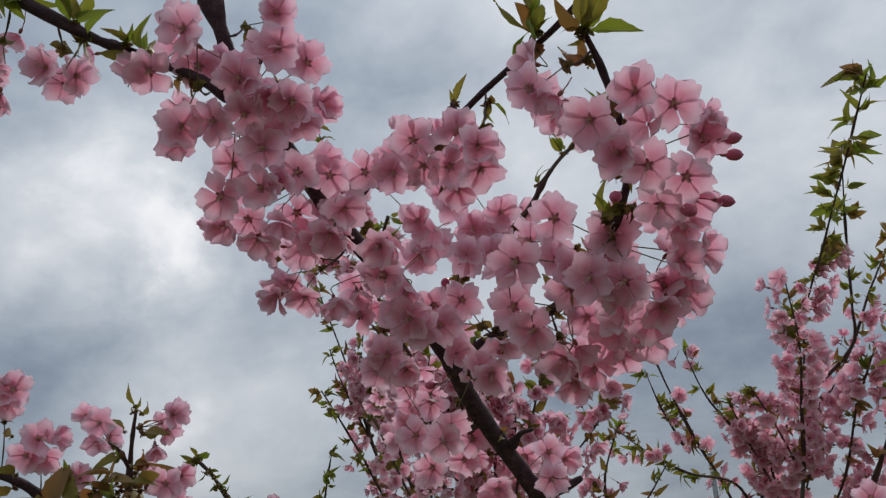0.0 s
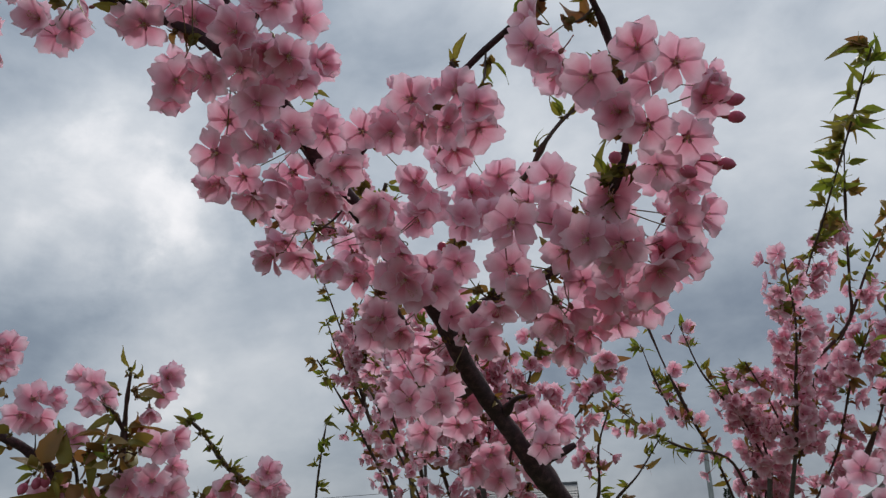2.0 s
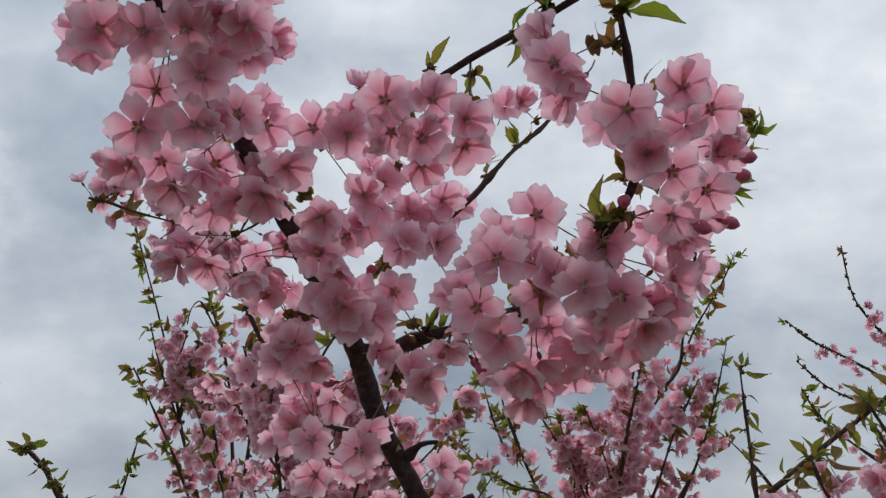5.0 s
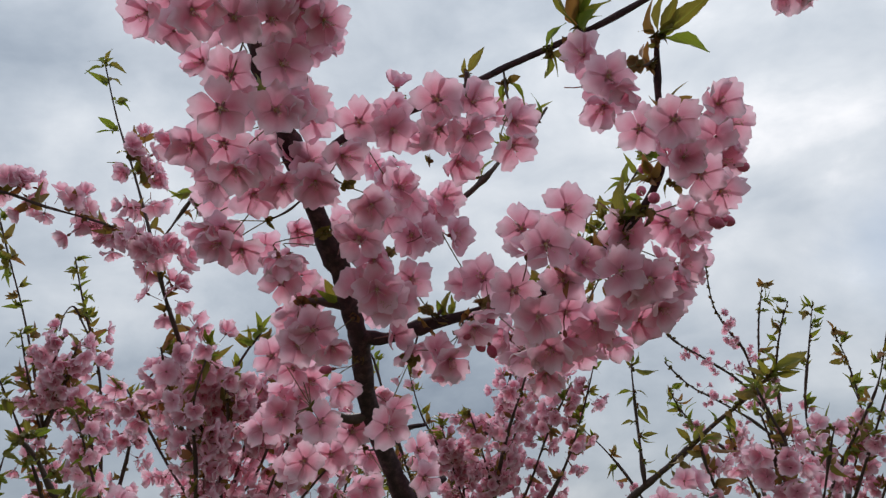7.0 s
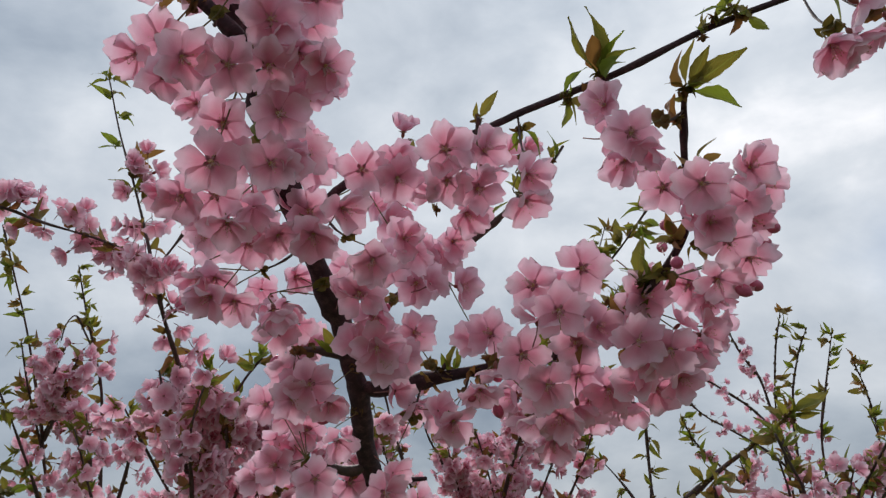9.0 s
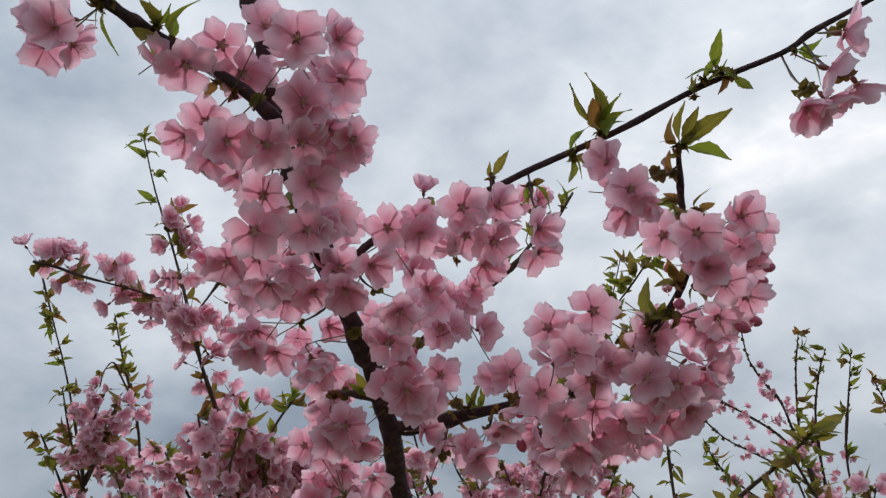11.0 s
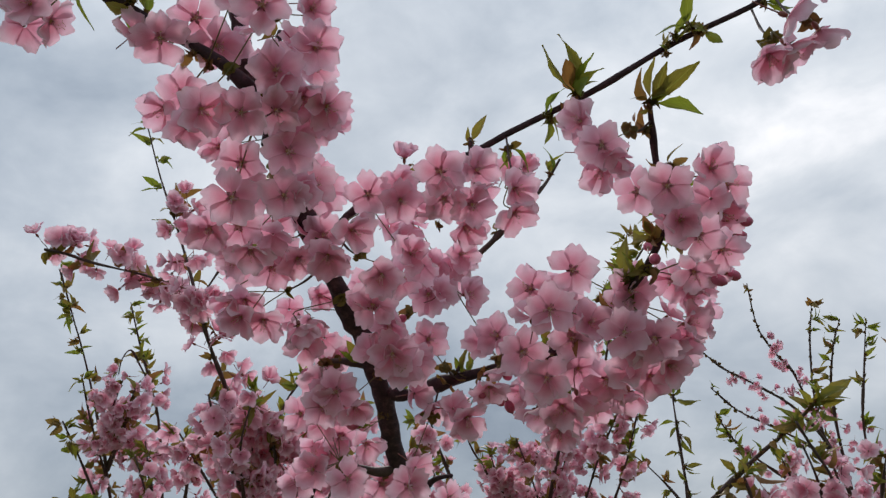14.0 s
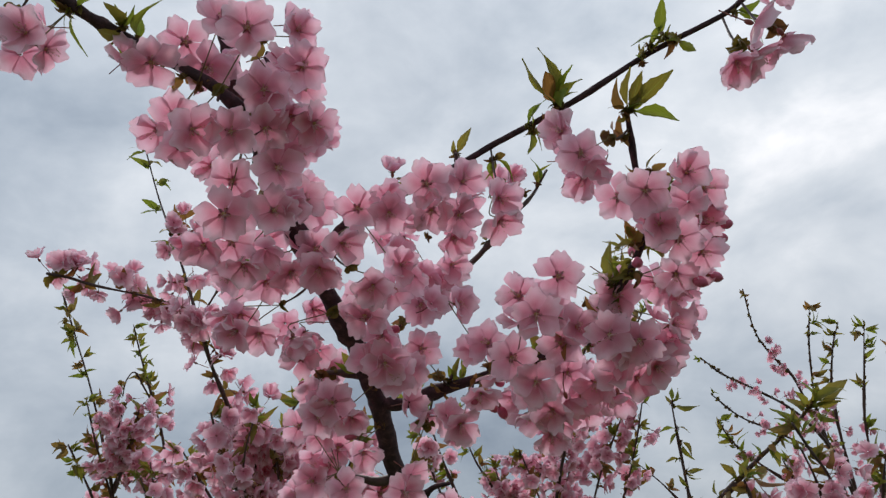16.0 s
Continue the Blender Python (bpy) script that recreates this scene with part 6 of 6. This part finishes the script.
stem(tree_a, [(0.158, 1.637, 1.983), (0.117, 1.654, 1.915), (0.045, 1.692, 1.839), (-0.030, 1.772, 1.742), (-0.091, 1.866, 1.612)], bloom=(0.0, 1), leaf=(0, 0.25), dens=1.1)
stem(tree_a, [(0.164, 1.797, 1.931), (0.129, 1.823, 1.843), (0.121, 1.876, 1.755), (0.080, 2.011, 1.618)], bloom=(0.2, 0.6), leaf=(0, 0.7), dens=0.5)
stem(tree_a, [(0.041, 1.600, 2.034), (0.008, 1.626, 1.943), (-0.031, 1.677, 1.844), (-0.066, 1.773, 1.722), (-0.091, 1.866, 1.612)], bloom=(0, 1), leaf=(0, 0.2), dens=1.1)
stem(tree_a, [(-0.150, 1.472, 2.038), (-0.172, 1.499, 1.952), (-0.163, 1.568, 1.857), (-0.153, 1.691, 1.749), (-0.114, 1.862, 1.615)], bloom=(0, 1), leaf=(0, 0.15), dens=1.1)
stem(tree_c, [(0.851, 1.530, 2.250), (0.884, 1.573, 2.170), (0.935, 1.608, 2.124), (1.008, 1.654, 2.085), (1.085, 1.720, 1.995), (1.172, 1.785, 1.899), (1.250, 1.861, 1.785), (1.362, 1.996, 1.638)], bloom=(0.2, 0.62), leaf=(0, 0.02), dens=1.27, leafage=0.45, size=0.5)
stem(tree_c, [(0.767, 1.614, 2.128), (0.819, 1.631, 2.095), (0.898, 1.648, 2.063), (1.012, 1.683, 2.013), (1.136, 1.760, 1.935), (1.250, 1.861, 1.785)], bloom=(0.28, 0.75), leaf=(0, 0.02), dens=1.10, leafage=0.45, size=0.5)
stem(tree_c, [(0.814, 1.681, 2.063), (0.873, 1.690, 2.015), (0.954, 1.717, 1.988), (1.064, 1.749, 1.948), (1.165, 1.787, 1.900)], bloom=(0.25, 0.8), leaf=(0, 0.02), dens=1.10, leafage=0.45, size=0.5)
stem(tree_c, [(0.826, 1.699, 2.010), (0.877, 1.735, 1.961), (0.973, 1.769, 1.901), (1.119, 1.830, 1.841)], bloom=(0.4, 0.8), leaf=(0, 0.5), dens=0.85, size=0.5)
stem(tree_c, [(1.173, 1.739, 2.277), (1.172, 1.782, 2.179), (1.200, 1.849, 2.049), (1.261, 1.916, 1.916), (1.342, 2.001, 1.779), (1.401, 2.039, 1.636)], bloom=(0.4, 1), leaf=(0, 0.6), dens=0.68, size=0.6)
stem(tree_c, [(1.236, 1.733, 2.234), (1.223, 1.763, 2.175), (1.235, 1.825, 2.073), (1.288, 1.907, 1.914), (1.372, 2.002, 1.749)], bloom=(0.5, 1), leaf=(0, 0.7), dens=0.77, size=0.6)
stem(tree_c, [(1.293, 1.713, 2.229), (1.291, 1.761, 2.117), (1.293, 1.817, 1.985), (1.362, 1.909, 1.841), (1.413, 2.023, 1.663)], bloom=(0.5, 1), leaf=(0, 0.7), dens=0.77, size=0.7)
stem(tree_c, [(1.342, 1.724, 2.160), (1.388, 1.744, 2.071), (1.424, 1.782, 1.949), (1.431, 1.885, 1.836), (1.427, 2.018, 1.662)], bloom=(0.5, 1), leaf=(0, 0.5), dens=0.77, size=0.6)
stem(tree_c, [(1.301, 1.531, 2.105), (1.291, 1.583, 1.994), (1.296, 1.676, 1.906), (1.293, 1.779, 1.802), (1.337, 1.948, 1.639)], bloom=(0.5, 1), leaf=(0, 0.7), dens=0.77)
stem(tree_c, [(1.309, 1.677, 2.027), (1.340, 1.694, 1.962), (1.361, 1.739, 1.889), (1.367, 1.814, 1.790)], bloom=(0.4, 1), leaf=(0, 0.6), dens=0.85)
stem(tree_c, [(1.328, 1.540, 2.062), (1.306, 1.593, 1.956), (1.329, 1.675, 1.879), (1.341, 1.778, 1.761)], bloom=(0.5, 1), leaf=(0, 0.7), dens=0.85)
stem(tree_c, [(0.593, 1.144, 1.900), (0.630, 1.169, 1.862), (0.674, 1.202, 1.826), (0.728, 1.265, 1.764), (0.823, 1.380, 1.678)], bloom=(0.35, 1), leaf=(0, 0.15), dens=0.77)
stem(tree_c, [(0.635, 1.197, 1.873), (0.668, 1.226, 1.829), (0.714, 1.278, 1.774), (0.822, 1.392, 1.679)], bloom=(0.35, 1), leaf=(0, 0.2), dens=0.85)
stem(tree_c, [(0.895, 1.328, 1.869), (0.905, 1.370, 1.816), (0.924, 1.425, 1.751), (0.949, 1.506, 1.675)], bloom=(0, 1), leaf=(0, 0.3), dens=0.85)
stem(tree_c, [(0.616, 1.331, 1.846), (0.645, 1.361, 1.803), (0.736, 1.448, 1.732)], bloom=(0.2, 1), leaf=(0, 0.4), dens=0.85)
stem(tree_c, [(0.983, 1.733, 1.921), (1.059, 1.797, 1.838), (1.202, 1.911, 1.711)], bloom=(0, 1), leaf=(0, 0.3), dens=0.85)
stem(tree_c, [(1.354, 1.581, 1.941), (1.381, 1.672, 1.839), (1.426, 1.832, 1.695)], bloom=(0, 1), leaf=(0, 0.4), dens=0.85)
stem(tree_c, [(0.807, 2.115, 1.999), (0.874, 2.114, 1.938), (0.950, 2.123, 1.849), (1.060, 2.149, 1.689)], bloom=(0.6, 1), leaf=(0, 0.6), dens=0.42)


def limbs(t, crotch, ends):
    """Join the shoots' lower ends to the head of the trunk."""
    for i, e in enumerate(ends):
        c, e = Vector(crotch), Vector(e)
        bough(t, "limb", [c, c.lerp(e, 0.5) + Vector((0.01, 0.02, -0.03)), e], 0.0125, 0.0045, old_bark_mat, 30 + i, 3, 8)

limbs(tree_a, (-0.09, 1.80, 1.42), [(-0.133, 1.866, 1.803), (-0.115, 1.781, 1.849), (-0.046, 1.869, 1.796), (-0.091, 1.866, 1.612), (0.080, 2.011, 1.618)])
limbs(tree_b, (-0.42, 2.60, 1.40), [(-0.330, 2.300, 1.853), (-0.365, 2.253, 1.854), (-0.469, 2.532, 1.790), (-0.365, 2.446, 1.794), (-0.476, 2.472, 1.804), (-0.626, 2.275, 1.605), (-0.316, 2.270, 1.613)])
limbs(tree_r, (0.50, 2.66, 1.25), [(0.470, 2.609, 1.539), (0.495, 2.506, 1.687), (0.529, 2.342, 1.865), (0.510, 2.431, 1.757), (0.130, 2.327, 1.572), (0.544, 2.546, 1.596), (0.624, 2.370, 1.678), (0.716, 2.253, 1.750), (0.549, 2.453, 1.711), (0.591, 2.187, 1.851), (0.541, 2.277, 1.804)])
limbs(tree_c, (1.40, 2.05, 1.35), [(1.362, 1.996, 1.638), (1.250, 1.861, 1.785), (1.119, 1.830, 1.841), (1.401, 2.039, 1.636), (1.372, 2.002, 1.749), (1.337, 1.948, 1.639), (1.367, 1.814, 1.790), (1.341, 1.778, 1.761), (0.823, 1.380, 1.678), (0.949, 1.506, 1.675), (0.736, 1.448, 1.732), (1.202, 1.911, 1.711), (1.426, 1.832, 1.695), (1.060, 2.149, 1.689)])

for t in (tree_a, tree_b, tree_r, tree_c):
    settle(t)


# ---- far things at the horizon ----
def build_house():
    """A low house far off, of which the roof shows between the boughs."""
    h = thing("house", (-3.9, 48.0, 0), "small house with grey weathered walls and a grey tiled roof", "house")
    wide, deep, eaves, ridge = 5.0, 4.4, 2.3, 3.30
    wall = 0.18
    for x, y, sx, sy in ((0, -deep / 2, wide, wall), (0, deep / 2, wide, wall), (-wide / 2 + wall / 2, 0, wall, deep - wall), (wide / 2 - wall / 2, 0, wall, deep - wall)):
        v, f = box(sx, sy, eaves, (x, y, eaves / 2))
        part("wall", mesh_of("wall", v, f, plaster_mat, smooth=False), h)
    for side in (-1, 1):
        v = [(-wide / 2, side * deep / 2 * 0 - deep / 2, eaves), (-wide / 2, deep / 2, eaves), (-wide / 2, 0, ridge - 0.1)]
        v = [(side * (wide / 2 - 0.02 - 0.14 * k), q[1], q[2]) for k in (0, 1) for q in v]
        part("gable", mesh_of("gable", v, [(0, 1, 2), (3, 5, 4), (0, 3, 4, 1), (1, 4, 5, 2), (2, 5, 3, 0)], plaster_mat, smooth=False), h)
    run, rise = deep / 2 + 0.45, ridge - eaves + 0.18
    slope = math.atan2(rise, run)
    for side in (-1, 1):
        roof_v, roof_f = box(wide + 0.9, math.hypot(run, rise), 0.10, (0, 0, 0), 0.01)
        m = Matrix.Translation((0, side * run / 2, ridge - rise / 2 + 0.05)) @ Matrix.Rotation(-side * slope, 4, "X")
        v, f = moved((roof_v, roof_f), m)
        roof = part("roof", mesh_of("roof", v, f, slate_mat, smooth=False), h)
        course = mesh_of("tile_course", *box(wide + 0.92, 0.30, 0.03, (0, 0, 0), 0.006), slate_mat, smooth=False)
        for i in range(6):
            part("tile_course", course, roof, m @ Matrix.Translation((0, -math.hypot(run, rise) / 2 + 0.2 + i * 0.345, 0.068)) @ Matrix.Rotation(0.04 * side, 4, "X"))
    v, f = tube([(-wide / 2 - 0.46, 0, ridge + 0.12), (0, 0, ridge + 0.12), (wide / 2 + 0.46, 0, ridge + 0.12)], 0.10, 0.10, 10, 2)
    part("ridge", mesh_of("ridge", v, f, slate_mat), h)
    for x in (-0.95,):
        w = part("window", mesh_of("window", *box(0.9, 0.06, 1.1, (x, -deep / 2 - wall / 2 - 0.02, 1.45), 0.01), frame_mat, smooth=False), h)
        for dx in (-0.21, 0.21):
            part("pane", mesh_of("pane", *box(0.38, 0.02, 0.98, (x + dx, -deep / 2 - wall / 2 - 0.055, 1.45)), glass_mat, smooth=False), w)
    d = part("door", mesh_of("door", *box(0.9, 0.06, 2.0, (0.6, -deep / 2 - wall / 2 - 0.02, 1.0), 0.01), door_mat, smooth=False), h)
    part("handle", mesh_of("handle", *moved(ball(0.03), Matrix.Translation((0.96, -deep / 2 - wall / 2 - 0.08, 1.0))), zinc_mat), d)


def build_post():
    """A thin grey steel post with a small head."""
    h = thing("steel_post", (2.63, 19.5, 0), "thin grey galvanised steel post in the field", "post")
    v, f = tube([(0, 0, 0), (0, 0, 1.7), (0, 0, 3.39)], 0.065, 0.055, 14, 3)
    part("pole", mesh_of("pole", v, f, zinc_mat), h)
    part("base_plate", mesh_of("base_plate", *box(0.26, 0.26, 0.03, (0, 0, 0.035), 0.004), zinc_mat, smooth=False), h)
    part("cap", mesh_of("cap", *moved(ball(0.062, 0.7, 6, 14), Matrix.Translation((0, 0, 3.39))), zinc_mat), h)


def build_utility_pole(x, y):
    h = thing("utility_pole", (x, y, 0), "concrete utility pole with a steel crossarm and insulators", "pole", "utility poles")
    v, f = tube([(0, 0, 0), (0, 0, 3), (0, 0, 5.6)], 0.16, 0.11, 14, 3)
    part("pole", mesh_of("pole", v, f, concrete_mat), h)
    part("crossarm", mesh_of("crossarm", *box(1.6, 0.08, 0.08, (0, -0.15, 5.2), 0.008), zinc_mat, smooth=False), h)
    for dx in (-0.7, 0, 0.7):
        v, f = tube([(dx, -0.15, 5.24), (dx, -0.15, 5.30), (dx, -0.15, 5.40)], 0.035, 0.05, 8, 2)
        part("insulator", mesh_of("insulator", v, f, plaster_mat), h)


def build_wires():
    for dx in (-0.7, 0, 0.7):
        a, b = Vector((-27.2 + dx, 110.85, 5.42)), Vector((-114.0 + dx, 140.85, 5.42))
        pts = [a.lerp(b, t / 8) + Vector((0, 0, -1.6 * (t / 8) * (1 - t / 8))) for t in range(6)]
        v, f = tube(pts, 0.012, 0.012, 5, 3)
        tagged(new("power_line", mesh_of("power_line", v, f, cable_mat)), "thin black sagging power line between two poles", "cable", "power lines")


def build_conifer(x, y, tall):
    """A dark narrow conifer: trunk and drooping, ragged whorls."""
    rnd = random.Random(8)
    h = thing("conifer", (x, y, 0), "dark green narrow conifer at the edge of the field", "tree")
    v, f = tube([(0, 0, 0), (0.02, 0, tall * 0.5), (0, 0, tall * 0.97)], 0.14, 0.02, 10, 4, 0.05, 1)
    part("trunk", mesh_of("trunk", v, f, old_bark_mat), h)
    pieces = []
    for i in range(420):
        t = rnd.random() ** 0.7
        z = 0.35 + t * (tall - 0.35)
        reach = (0.85 * (1 - t) + 0.06) * rnd.uniform(0.55, 1.1)
        a = rnd.uniform(0, 6.28)
        d = Vector((math.cos(a), math.sin(a), rnd.uniform(-0.3, 0.5))).normalized()
        vv, ff, _ = leaf_shape(i, rnd.uniform(0.18, 0.34), 0.6, 0.4, 4)
        pieces.append(moved((vv, ff), toward(Vector((0, 0, z)) + d * reach * 0.75, d, rnd.uniform(0, 6.28))))
    for i in range(26):
        t = i / 26
        a = i * 2.4
        reach = 0.8 * (1 - t) + 0.05
        pieces.append(tube([(0, 0, 0.4 + t * (tall - 0.6)), (math.cos(a) * reach * 0.6, math.sin(a) * reach * 0.6, 0.42 + t * (tall - 0.6)), (math.cos(a) * reach, math.sin(a) * reach, 0.5 + t * (tall - 0.6))], 0.02, 0.005, 4, 2))
    v, f = join(pieces)
    part("crown", mesh_of("crown", v, f, needle_mat), h)


build_house()
build_post()
build_utility_pole(-27.2, 111.0)
build_utility_pole(-114.0, 141.0)
build_wires()
build_conifer(10.8, 72.3, 3.25)
